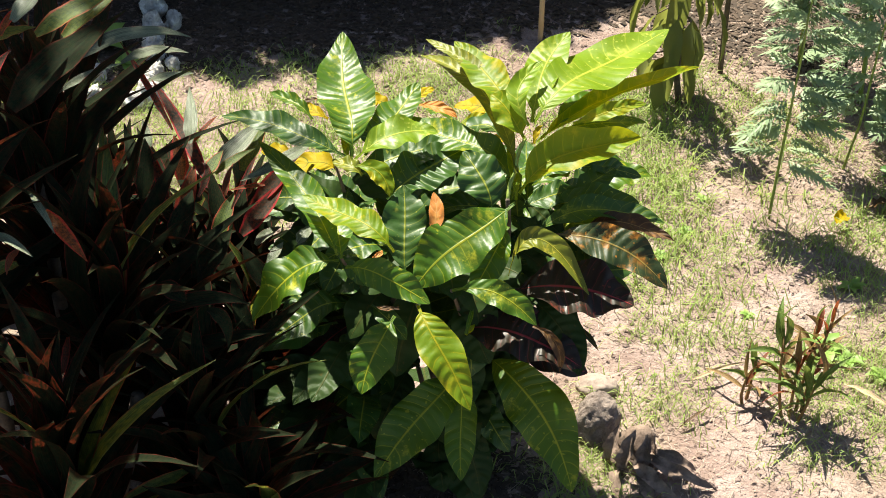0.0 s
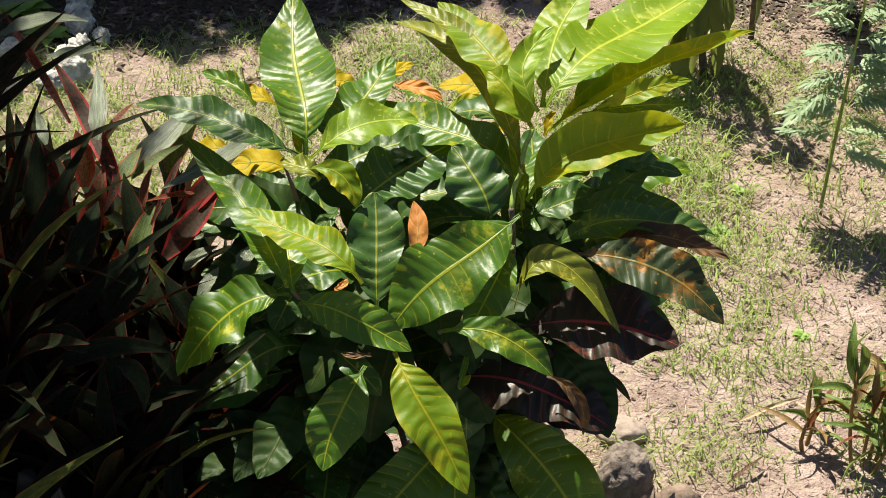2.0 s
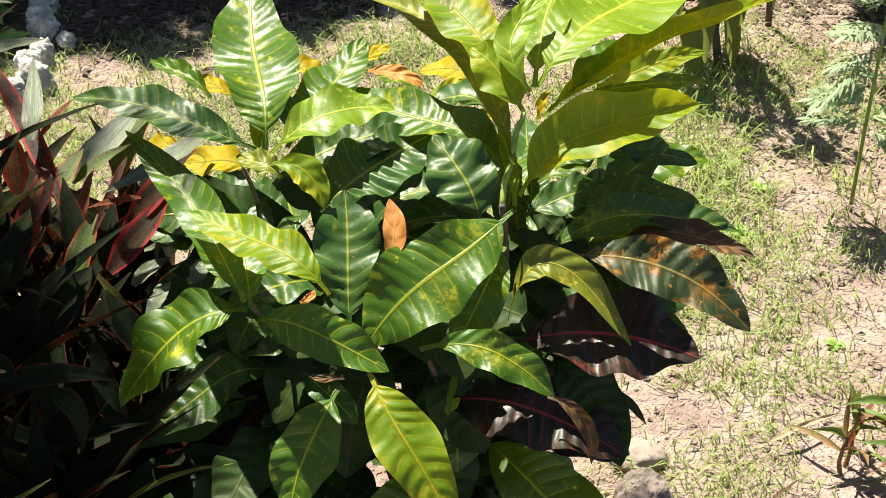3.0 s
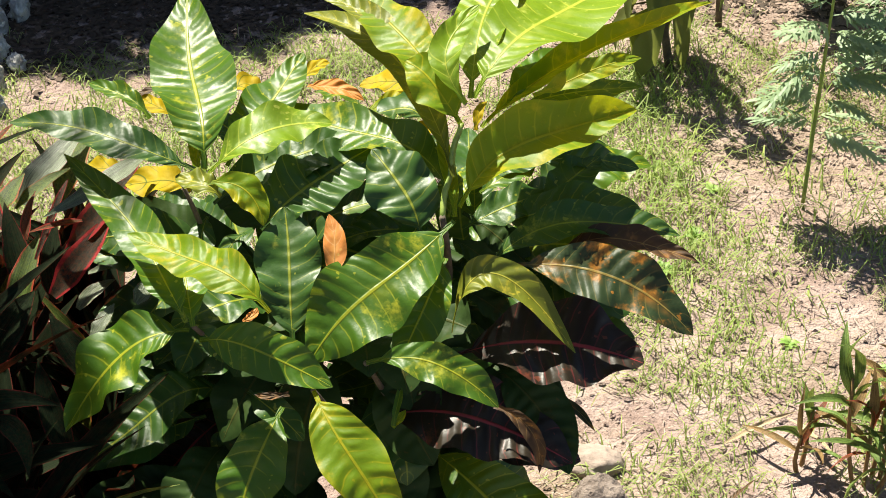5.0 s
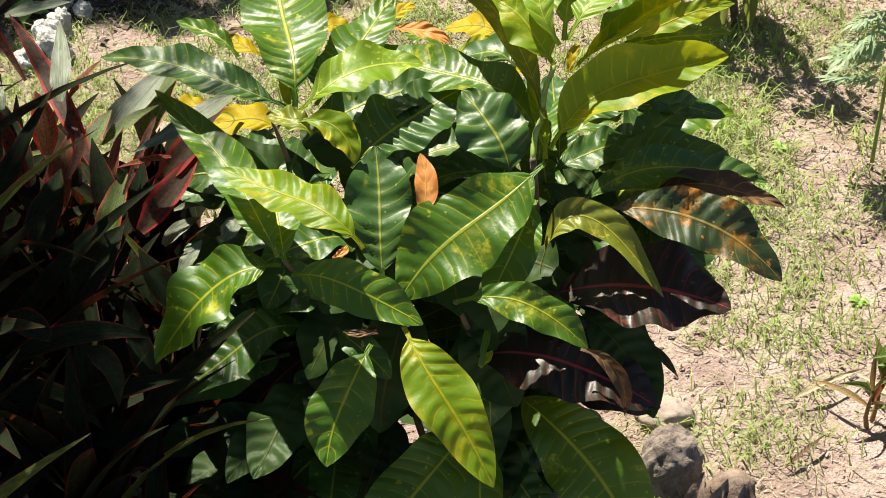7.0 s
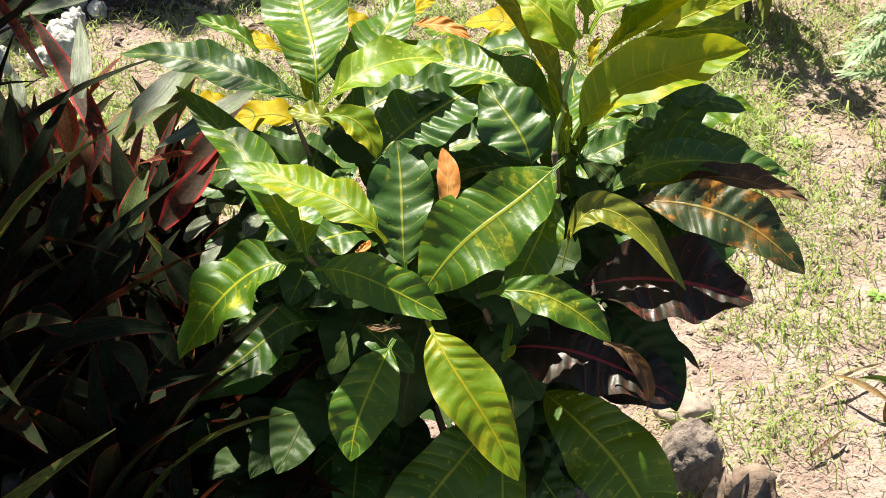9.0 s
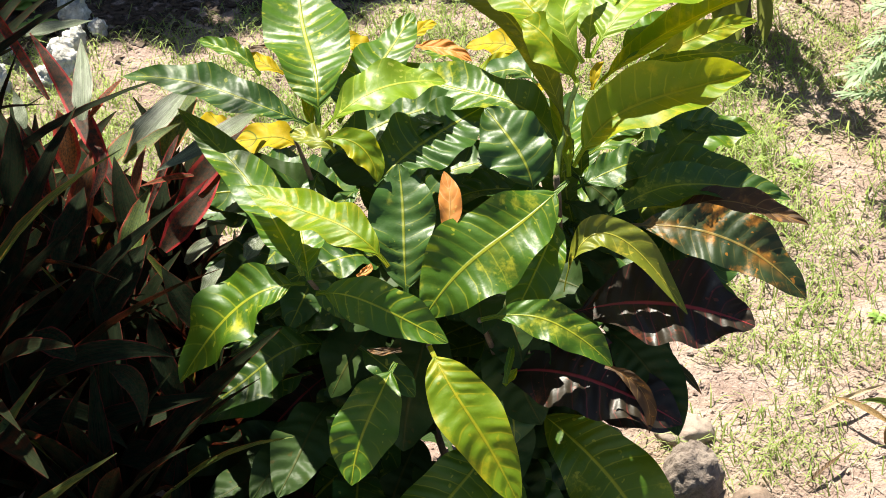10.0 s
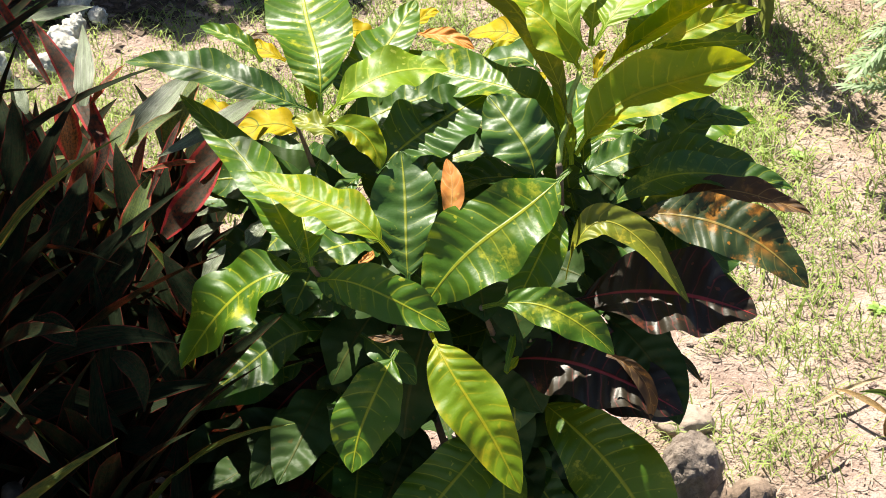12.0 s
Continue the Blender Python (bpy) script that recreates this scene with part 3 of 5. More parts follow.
croton_leaf("orange", (-0.053, -0.170, 0.564), (-0.050, -0.146, 0.586), (-0.056, -0.114, 0.606), 0.023, (0, -0.6, 0.8), 23, fold=0.25)
croton_leaf("deep", (0.034, -0.100, 0.567), (0.018, -0.071, 0.603), (-0.015, -0.024, 0.625), 0.071, (0, -0.6, 0.8), 24, fold=0.20)
croton_leaf("green", (0.068, -0.110, 0.592), (-0.008, -0.177, 0.562), (-0.076, -0.224, 0.506), 0.089, (0, -0.6, 0.8), 25, fold=0.15)
croton_leaf("green", (0.059, -0.130, 0.561), (0.038, -0.176, 0.538), (0.010, -0.216, 0.496), 0.051, (0, -0.6, 0.8), 26, fold=0.20)
croton_leaf("green", (-0.020, -0.230, 0.509), (0.052, -0.246, 0.517), (0.107, -0.267, 0.481), 0.041, (0, -0.6, 0.8), 27, fold=0.20)
croton_leaf("lime", (0.074, -0.090, 0.595), (0.147, -0.052, 0.649), (0.257, -0.009, 0.656), 0.064, (0, -0.6, 0.8), 28, fold=0.62)
croton_leaf("pale", (0.090, -0.050, 0.698), (0.168, 0.060, 0.726), (0.305, 0.220, 0.725), 0.100, (0, -0.1, 0.99), 29, fold=0.12)
croton_leaf("pale", (0.087, -0.040, 0.692), (0.101, 0.049, 0.731), (0.142, 0.143, 0.752), 0.061, (-0.05, -0.3, 0.95), 30, fold=0.15)
croton_leaf("pale", (0.082, -0.060, 0.698), (0.064, -0.018, 0.737), (0.099, 0.026, 0.762), 0.033, (0, -0.6, 0.8), 31, fold=0.25)
croton_leaf("lime", (0.072, -0.050, 0.679), (0.023, 0.036, 0.718), (-0.039, 0.132, 0.731), 0.058, (-0.05, -0.3, 0.95), 32, fold=0.12)
croton_leaf("olive", (0.068, -0.070, 0.619), (0.016, 0.047, 0.683), (-0.092, 0.165, 0.684), 0.039, (-0.05, -0.3, 0.95), 33, fold=0.30)
croton_leaf("olive", (0.055, -0.020, 0.677), (-0.007, 0.070, 0.721), (-0.085, 0.149, 0.723), 0.028, (-0.05, -0.3, 0.95), 34, fold=0.30)
croton_leaf("lime", (0.076, -0.070, 0.681), (0.051, -0.040, 0.709), (0.022, -0.015, 0.722), 0.049, (0, -0.6, 0.8), 35, fold=0.20)
croton_leaf("lime", (0.099, 0.000, 0.633), (0.206, 0.085, 0.669), (0.364, 0.225, 0.655), 0.038, (0, -0.1, 0.99), 36, fold=0.50)
croton_leaf("lime", (0.150, -0.030, 0.688), (0.202, -0.021, 0.707), (0.260, 0.001, 0.711), 0.026, (0, -0.6, 0.8), 37, fold=0.30)
croton_leaf("green", (0.139, 0.030, 0.641), (0.197, 0.031, 0.655), (0.267, 0.045, 0.652), 0.034, (-0.05, -0.3, 0.95), 38, fold=0.25)
croton_leaf("green", (0.123, 0.020, 0.645), (0.160, 0.079, 0.658), (0.209, 0.128, 0.656), 0.039, (0, -0.1, 0.99), 39, fold=0.10)
croton_leaf("yellow", (0.091, -0.070, 0.673), (0.094, -0.059, 0.685), (0.103, -0.045, 0.691), 0.010, (0, -0.6, 0.8), 40, fold=0.30)
croton_leaf("green", (0.096, 0.020, 0.540), (0.130, 0.044, 0.549), (0.169, 0.098, 0.548), 0.039, (0, -0.1, 0.99), 41, fold=0.10)
croton_leaf("green", (0.088, -0.020, 0.497), (0.101, 0.014, 0.505), (0.117, 0.061, 0.506), 0.032, (0, -0.1, 0.99), 42, fold=0.10)
croton_leaf("green", (0.177, 0.100, 0.458), (0.227, 0.142, 0.488), (0.296, 0.157, 0.482), 0.064, (-0.05, -0.3, 0.95), 43, fold=0.15)
croton_leaf("deep", (0.165, 0.140, 0.455), (0.205, 0.174, 0.479), (0.254, 0.203, 0.479), 0.060, (-0.05, -0.3, 0.95), 44, fold=0.15)
croton_leaf("deep", (0.096, -0.100, 0.522), (0.192, -0.072, 0.562), (0.300, -0.072, 0.542), 0.048, (-0.05, -0.3, 0.95), 45, fold=0.25)
croton_leaf("brown", (0.166, -0.100, 0.533), (0.238, -0.093, 0.554), (0.313, -0.111, 0.537), 0.032, (-0.05, -0.3, 0.95), 46, fold=0.40)
croton_leaf("dark", (0.123, -0.130, 0.549), (0.219, -0.155, 0.554), (0.302, -0.190, 0.504), 0.061, (0, -0.6, 0.8), 47, fold=0.20)
croton_leaf("maroon", (0.063, -0.160, 0.460), (0.165, -0.166, 0.480), (0.256, -0.182, 0.463), 0.103, (-0.05, -0.3, 0.95), 48, fold=0.12)
croton_leaf("olive", (0.064, -0.170, 0.498), (0.105, -0.142, 0.550), (0.186, -0.189, 0.484), 0.036, (0, -0.6, 0.8), 49, fold=0.35)
croton_leaf("maroon", (-0.015, -0.180, 0.395), (0.080, -0.203, 0.415), (0.182, -0.243, 0.386), 0.092, (-0.05, -0.3, 0.95), 50, fold=0.15)
croton_leaf("dusk", (0.104, -0.150, 0.439), (0.151, -0.197, 0.417), (0.179, -0.242, 0.370), 0.056, (0, -0.6, 0.8), 51, fold=0.20)
croton_leaf("brown", (0.104, -0.220, 0.443), (0.138, -0.238, 0.429), (0.148, -0.254, 0.384), 0.017, (0, -0.86, 0.5), 52, fold=0.50)
croton_leaf("dark", (0.164, -0.130, 0.380), (0.188, -0.142, 0.375), (0.211, -0.162, 0.357), 0.010, (0, -0.6, 0.8), 53, fold=0.40)
croton_leaf("deep", (-0.166, -0.140, 0.402), (-0.242, -0.174, 0.410), (-0.320, -0.215, 0.370), 0.061, (-0.05, -0.3, 0.95), 54, fold=0.20)
croton_leaf("deep", (-0.204, -0.080, 0.378), (-0.245, -0.100, 0.387), (-0.288, -0.119, 0.374), 0.054, (0, -0.1, 0.99), 55, fold=0.15)
croton_leaf("green", (-0.104, -0.240, 0.464), (-0.129, -0.296, 0.438), (-0.145, -0.338, 0.391), 0.061, (0, -0.6, 0.8), 56, fold=0.15)
croton_leaf("lime", (-0.069, -0.270, 0.509), (-0.031, -0.337, 0.480), (0.016, -0.393, 0.417), 0.059, (0, -0.6, 0.8), 57, fold=0.12)
croton_leaf("green", (0.032, -0.150, 0.330), (0.116, -0.229, 0.297), (0.179, -0.320, 0.202), 0.089, (0, -0.6, 0.8), 58, fold=0.12)
croton_leaf("green", (-0.003, -0.180, 0.313), (-0.058, -0.249, 0.283), (-0.126, -0.319, 0.208), 0.081, (0, -0.6, 0.8), 59, fold=0.12)
croton_leaf("green", (-0.005, -0.190, 0.300), (0.003, -0.252, 0.269), (0.007, -0.313, 0.207), 0.053, (0, -0.6, 0.8), 60, fold=0.15)
croton_leaf("green", (0.004, -0.240, 0.437), (0.008, -0.225, 0.451), (0.011, -0.205, 0.463), 0.008, (0, -0.6, 0.8), 61, fold=0.30)
croton_leaf("lime", (0.003, -0.240, 0.435), (0.010, -0.234, 0.441), (0.016, -0.226, 0.445), 0.008, (0, -0.6, 0.8), 62, fold=0.30)
croton_leaf("yellow", (0.041, 0.160, 0.572), (0.003, 0.184, 0.585), (-0.037, 0.188, 0.577), 0.037, (-0.05, -0.3, 0.95), 63, fold=0.15)
croton_leaf("lime", (-0.033, 0.140, 0.570), (0.003, 0.149, 0.579), (0.040, 0.168, 0.583), 0.028, (-0.05, -0.3, 0.95), 64, fold=0.20)
croton_leaf("yellow", (-0.102, 0.180, 0.591), (-0.087, 0.195, 0.599), (-0.070, 0.203, 0.600), 0.019, (-0.05, -0.3, 0.95), 65, fold=0.20)
croton_leaf("orange", (-0.093, 0.160, 0.595), (-0.064, 0.147, 0.600), (-0.030, 0.135, 0.590), 0.022, (-0.05, -0.3, 0.95), 66, fold=0.30)
croton_leaf("green", (-0.033, 0.140, 0.576), (-0.058, 0.164, 0.584), (-0.087, 0.175, 0.579), 0.032, (0, -0.1, 0.99), 67, fold=0.20)
croton_leaf("yellow", (0.019, 0.060, 0.575), (0.033, 0.073, 0.584), (0.050, 0.090, 0.586), 0.022, (-0.05, -0.3, 0.95), 68, fold=0.20)
croton_leaf("deep", (0.040, 0.080, 0.593), (0.015, 0.099, 0.600), (-0.014, 0.096, 0.595), 0.055, (0, -0.1, 0.99), 69, fold=0.20)
croton_leaf("green", (0.063, -0.060, 0.563), (0.065, -0.024, 0.571), (0.067, 0.024, 0.571), 0.027, (0, -0.1, 0.99), 70, fold=0.10)
croton_leaf("deep", (0.018, 0.020, 0.584), (0.036, 0.027, 0.590), (0.057, 0.044, 0.594), 0.040, (-0.05, -0.3, 0.95), 71, fold=0.10)
croton_leaf("lime", (0.069, -0.100, 0.590), (0.063, -0.049, 0.614), (0.055, 0.049, 0.636), 0.015, (-0.05, -0.3, 0.95), 72, fold=0.40)
croton_leaf("orange", (-0.143, -0.180, 0.525), (-0.134, -0.177, 0.529), (-0.129, -0.169, 0.533), 0.009, (0, -0.6, 0.8), 73, fold=0.30)
croton_leaf("brown", (-0.099, -0.220, 0.464), (-0.115, -0.224, 0.465), (-0.133, -0.220, 0.464), 0.008, (0, -0.6, 0.8), 74, fold=0.30)
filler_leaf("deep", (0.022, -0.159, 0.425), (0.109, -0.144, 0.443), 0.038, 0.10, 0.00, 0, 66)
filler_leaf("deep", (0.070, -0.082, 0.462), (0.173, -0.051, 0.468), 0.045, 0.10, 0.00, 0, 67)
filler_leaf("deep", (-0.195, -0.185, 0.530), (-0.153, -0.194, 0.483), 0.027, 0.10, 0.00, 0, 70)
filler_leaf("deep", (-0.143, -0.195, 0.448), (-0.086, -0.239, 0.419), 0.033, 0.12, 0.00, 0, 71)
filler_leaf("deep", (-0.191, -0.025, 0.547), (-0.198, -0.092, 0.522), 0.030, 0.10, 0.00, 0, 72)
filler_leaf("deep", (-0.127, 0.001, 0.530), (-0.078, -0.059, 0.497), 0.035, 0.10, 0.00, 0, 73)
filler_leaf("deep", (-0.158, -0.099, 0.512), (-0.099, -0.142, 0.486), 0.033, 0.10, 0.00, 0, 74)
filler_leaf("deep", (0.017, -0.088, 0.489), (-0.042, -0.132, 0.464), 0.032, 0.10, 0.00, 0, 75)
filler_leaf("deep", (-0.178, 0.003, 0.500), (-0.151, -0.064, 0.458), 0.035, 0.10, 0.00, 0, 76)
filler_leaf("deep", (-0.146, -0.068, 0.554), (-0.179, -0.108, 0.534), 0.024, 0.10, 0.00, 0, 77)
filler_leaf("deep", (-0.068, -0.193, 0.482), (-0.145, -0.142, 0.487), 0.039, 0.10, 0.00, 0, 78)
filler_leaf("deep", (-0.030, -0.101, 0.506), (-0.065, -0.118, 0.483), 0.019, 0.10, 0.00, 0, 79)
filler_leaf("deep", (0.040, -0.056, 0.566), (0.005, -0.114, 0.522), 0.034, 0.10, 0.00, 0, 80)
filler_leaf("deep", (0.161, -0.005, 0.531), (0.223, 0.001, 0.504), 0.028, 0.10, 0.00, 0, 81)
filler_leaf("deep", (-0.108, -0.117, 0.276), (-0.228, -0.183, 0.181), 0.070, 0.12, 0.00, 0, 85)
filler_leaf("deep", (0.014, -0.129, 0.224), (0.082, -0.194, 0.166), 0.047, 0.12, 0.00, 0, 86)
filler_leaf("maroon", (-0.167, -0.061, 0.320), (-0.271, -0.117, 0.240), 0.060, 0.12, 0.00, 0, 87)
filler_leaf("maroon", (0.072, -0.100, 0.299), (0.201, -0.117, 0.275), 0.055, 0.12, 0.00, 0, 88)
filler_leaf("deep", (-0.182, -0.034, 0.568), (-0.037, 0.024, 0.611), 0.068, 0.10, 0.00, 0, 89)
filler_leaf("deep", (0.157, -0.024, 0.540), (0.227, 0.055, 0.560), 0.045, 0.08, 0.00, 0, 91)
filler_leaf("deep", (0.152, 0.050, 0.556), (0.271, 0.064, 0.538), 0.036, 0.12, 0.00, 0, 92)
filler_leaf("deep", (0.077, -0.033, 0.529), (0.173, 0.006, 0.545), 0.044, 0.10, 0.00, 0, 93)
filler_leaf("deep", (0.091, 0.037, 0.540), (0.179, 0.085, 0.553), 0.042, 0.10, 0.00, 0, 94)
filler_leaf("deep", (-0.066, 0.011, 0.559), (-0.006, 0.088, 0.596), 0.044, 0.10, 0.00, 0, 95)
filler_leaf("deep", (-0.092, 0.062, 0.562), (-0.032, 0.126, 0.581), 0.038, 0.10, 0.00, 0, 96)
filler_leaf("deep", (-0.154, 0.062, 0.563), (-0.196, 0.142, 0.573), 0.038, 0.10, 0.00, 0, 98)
# Added leaves close bright gaps; the inner shade is in their dark colour.
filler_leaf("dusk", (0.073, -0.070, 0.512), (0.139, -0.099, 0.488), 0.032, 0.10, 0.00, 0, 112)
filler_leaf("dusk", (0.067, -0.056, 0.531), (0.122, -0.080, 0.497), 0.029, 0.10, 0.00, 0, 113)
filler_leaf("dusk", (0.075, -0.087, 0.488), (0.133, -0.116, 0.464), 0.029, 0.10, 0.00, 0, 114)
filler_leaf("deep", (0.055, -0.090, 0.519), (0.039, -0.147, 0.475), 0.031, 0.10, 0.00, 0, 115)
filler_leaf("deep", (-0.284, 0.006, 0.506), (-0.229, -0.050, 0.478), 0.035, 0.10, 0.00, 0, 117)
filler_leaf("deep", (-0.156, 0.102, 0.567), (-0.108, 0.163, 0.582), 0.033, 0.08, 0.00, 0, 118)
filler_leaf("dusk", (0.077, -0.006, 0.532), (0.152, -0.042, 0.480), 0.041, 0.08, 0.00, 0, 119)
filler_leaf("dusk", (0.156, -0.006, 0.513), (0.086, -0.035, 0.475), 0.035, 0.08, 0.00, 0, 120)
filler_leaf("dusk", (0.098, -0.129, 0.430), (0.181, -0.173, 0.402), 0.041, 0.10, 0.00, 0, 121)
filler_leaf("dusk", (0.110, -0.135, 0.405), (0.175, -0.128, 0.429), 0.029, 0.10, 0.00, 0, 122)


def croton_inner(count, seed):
    """Crowded leaves low inside the bush, most with its inner shade in their colour."""
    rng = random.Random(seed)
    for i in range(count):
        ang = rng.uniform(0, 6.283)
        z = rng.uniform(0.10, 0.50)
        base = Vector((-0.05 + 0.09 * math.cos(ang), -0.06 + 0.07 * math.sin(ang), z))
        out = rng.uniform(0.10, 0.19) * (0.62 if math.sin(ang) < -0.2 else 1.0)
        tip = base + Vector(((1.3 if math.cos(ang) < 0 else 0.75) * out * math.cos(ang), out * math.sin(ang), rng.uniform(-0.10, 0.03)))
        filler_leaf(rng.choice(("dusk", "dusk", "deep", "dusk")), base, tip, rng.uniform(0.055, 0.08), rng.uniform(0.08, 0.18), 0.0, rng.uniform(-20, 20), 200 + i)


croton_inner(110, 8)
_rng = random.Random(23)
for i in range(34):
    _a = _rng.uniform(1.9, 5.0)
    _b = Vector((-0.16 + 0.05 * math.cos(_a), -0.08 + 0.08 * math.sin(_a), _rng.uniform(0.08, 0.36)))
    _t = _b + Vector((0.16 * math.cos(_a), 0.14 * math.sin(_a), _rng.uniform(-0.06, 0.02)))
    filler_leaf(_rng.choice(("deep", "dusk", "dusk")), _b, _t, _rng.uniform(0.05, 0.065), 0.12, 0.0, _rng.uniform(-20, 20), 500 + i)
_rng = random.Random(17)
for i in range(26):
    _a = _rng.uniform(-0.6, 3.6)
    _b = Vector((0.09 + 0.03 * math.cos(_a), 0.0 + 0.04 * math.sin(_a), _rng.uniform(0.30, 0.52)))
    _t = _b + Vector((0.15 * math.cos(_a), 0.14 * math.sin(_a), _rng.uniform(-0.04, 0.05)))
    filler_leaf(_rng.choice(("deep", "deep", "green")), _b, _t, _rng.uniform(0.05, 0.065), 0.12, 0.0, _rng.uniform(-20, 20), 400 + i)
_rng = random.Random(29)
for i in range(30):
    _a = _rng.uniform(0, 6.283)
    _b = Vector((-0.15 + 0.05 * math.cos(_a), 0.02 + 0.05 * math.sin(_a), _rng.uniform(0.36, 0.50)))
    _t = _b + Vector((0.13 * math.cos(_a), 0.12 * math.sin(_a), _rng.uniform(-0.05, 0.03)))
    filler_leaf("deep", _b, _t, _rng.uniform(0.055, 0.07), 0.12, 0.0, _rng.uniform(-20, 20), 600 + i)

# ---- cordyline clumps ----
def strap_plant(name, label, category, place, crown, leaves, length, width, kinds, seed, group="", tilt=(0.15, 1.15), stem_kind="stem_brown", r=0.012, lean=(0, 0)):
    """A cane with a spiral of arching strap leaves at its head."""
    rng = random.Random(seed)
    thing = empty(name, place, label, category, group)
    top = Vector((lean[0], lean[1], crown))
    pts = curve_points((0, 0, -0.02), top, 0.02, 6, seed)
    part("stem", tube_mesh("cane", pts, [r * (1.1 - 0.3 * i / 6) for i in range(7)], M[stem_kind], 8, 0.1, seed), thing)
    for i in range(leaves):
        q = (i + 0.5) / leaves
        ang = i * 2.39996 + rng.uniform(-0.3, 0.3)
        el = tilt[0] + (tilt[1] - tilt[0]) * (1 - q) + rng.uniform(-0.18, 0.18)
        ln = length * rng.uniform(0.75, 1.1) * (0.75 + 0.3 * math.sin(math.pi * q))
        base = pts[0].lerp(top, 1) + Vector((0, 0, -min(0.62 * crown, 0.75 * length) * (1 - q) ** 1.3))
        d = Vector((math.cos(ang) * math.sin(el), math.sin(ang) * math.sin(el), math.cos(el)))
        tip = base + d * ln + Vector((0, 0, -0.22 * ln * math.sin(el)))
        kind = rng.choice(kinds)
        me = blade_mesh("strap_leaf", base, tip, width * rng.uniform(0.8, 1.15), 0.10 + 0.06 * rng.random(), rng.uniform(-0.04, 0.04), rng.uniform(-25, 25),
                        M[kind], "strap", 0.25, 0.35, rng.uniform(-30, 30), seed * 100 + i, 10, 5, facing=(0.01, 0.02, 1))
        part("leaf", me, thing)
    return thing


CORD = "dark burgundy cordyline with long red-edged strap leaves"
# Nearly all blades here carry the clump's shade in their colour.
DARK = ["wine_shade"] * 22 + ["moss"]
MIXED = ["wine_shade"] * 10 + ["moss", "ember", "red", "red"]
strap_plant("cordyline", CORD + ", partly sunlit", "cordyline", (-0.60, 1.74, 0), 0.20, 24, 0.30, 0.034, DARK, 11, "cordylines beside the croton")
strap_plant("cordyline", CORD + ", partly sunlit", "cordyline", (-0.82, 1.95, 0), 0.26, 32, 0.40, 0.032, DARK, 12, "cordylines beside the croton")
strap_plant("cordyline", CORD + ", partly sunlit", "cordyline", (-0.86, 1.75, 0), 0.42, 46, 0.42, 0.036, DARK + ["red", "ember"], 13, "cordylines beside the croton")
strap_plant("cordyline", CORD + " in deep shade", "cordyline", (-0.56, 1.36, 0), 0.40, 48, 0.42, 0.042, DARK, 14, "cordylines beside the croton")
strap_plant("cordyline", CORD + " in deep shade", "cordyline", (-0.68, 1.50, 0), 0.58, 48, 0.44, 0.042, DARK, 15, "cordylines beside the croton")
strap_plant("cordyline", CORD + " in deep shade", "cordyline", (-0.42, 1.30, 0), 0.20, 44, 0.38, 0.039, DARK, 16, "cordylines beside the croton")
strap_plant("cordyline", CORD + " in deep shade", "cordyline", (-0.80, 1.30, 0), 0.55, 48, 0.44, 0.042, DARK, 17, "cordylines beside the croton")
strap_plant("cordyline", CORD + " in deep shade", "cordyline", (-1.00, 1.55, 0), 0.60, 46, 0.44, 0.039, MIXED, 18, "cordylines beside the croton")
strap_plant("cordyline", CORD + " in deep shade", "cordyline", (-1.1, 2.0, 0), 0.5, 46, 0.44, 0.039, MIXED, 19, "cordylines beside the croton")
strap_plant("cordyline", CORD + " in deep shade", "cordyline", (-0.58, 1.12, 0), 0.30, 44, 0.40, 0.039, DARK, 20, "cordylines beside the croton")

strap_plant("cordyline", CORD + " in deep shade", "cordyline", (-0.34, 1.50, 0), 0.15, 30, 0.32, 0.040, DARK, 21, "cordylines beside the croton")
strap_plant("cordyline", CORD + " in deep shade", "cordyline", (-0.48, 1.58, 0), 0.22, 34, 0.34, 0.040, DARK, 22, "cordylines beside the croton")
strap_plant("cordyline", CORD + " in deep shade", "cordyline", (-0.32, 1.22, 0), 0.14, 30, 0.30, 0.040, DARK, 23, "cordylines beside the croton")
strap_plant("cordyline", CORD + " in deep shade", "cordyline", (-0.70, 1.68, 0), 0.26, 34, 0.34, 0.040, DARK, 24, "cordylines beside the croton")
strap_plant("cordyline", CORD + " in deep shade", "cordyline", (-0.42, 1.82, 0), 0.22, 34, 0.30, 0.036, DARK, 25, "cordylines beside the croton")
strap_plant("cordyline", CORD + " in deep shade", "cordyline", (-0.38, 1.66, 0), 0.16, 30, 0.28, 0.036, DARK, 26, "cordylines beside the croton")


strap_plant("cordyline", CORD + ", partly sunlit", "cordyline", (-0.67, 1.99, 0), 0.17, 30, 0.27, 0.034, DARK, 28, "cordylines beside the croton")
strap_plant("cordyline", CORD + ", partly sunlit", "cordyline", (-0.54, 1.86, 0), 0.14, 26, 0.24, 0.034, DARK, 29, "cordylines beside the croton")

# Sun flecks in this clump are put in as leaves of brighter colours.
shaded = empty("cordyline", (-0.60, 1.22, 0), "dark cordyline in deep shade with brighter-coloured leaves for sun flecks", "cordyline", "cordylines beside the croton")
for _e in ((0.0, 0.0, 0.42), (0.10, 0.05, 0.36), (-0.12, 0.06, 0.44)):
    part("stem", tube_mesh("cane", curve_points((_e[0] * 0.5, _e[1] * 0.5, -0.02), _e, 0.02, 6, 3), [0.011] * 7, M["stem_brown"], 8, 0.1, 4), shaded)
sunlit = empty("cordyline", (-0.62, 1.86, 0), "sunlit cordyline with translucent red and grey-green strap leaves", "cordyline", "cordylines beside the croton")
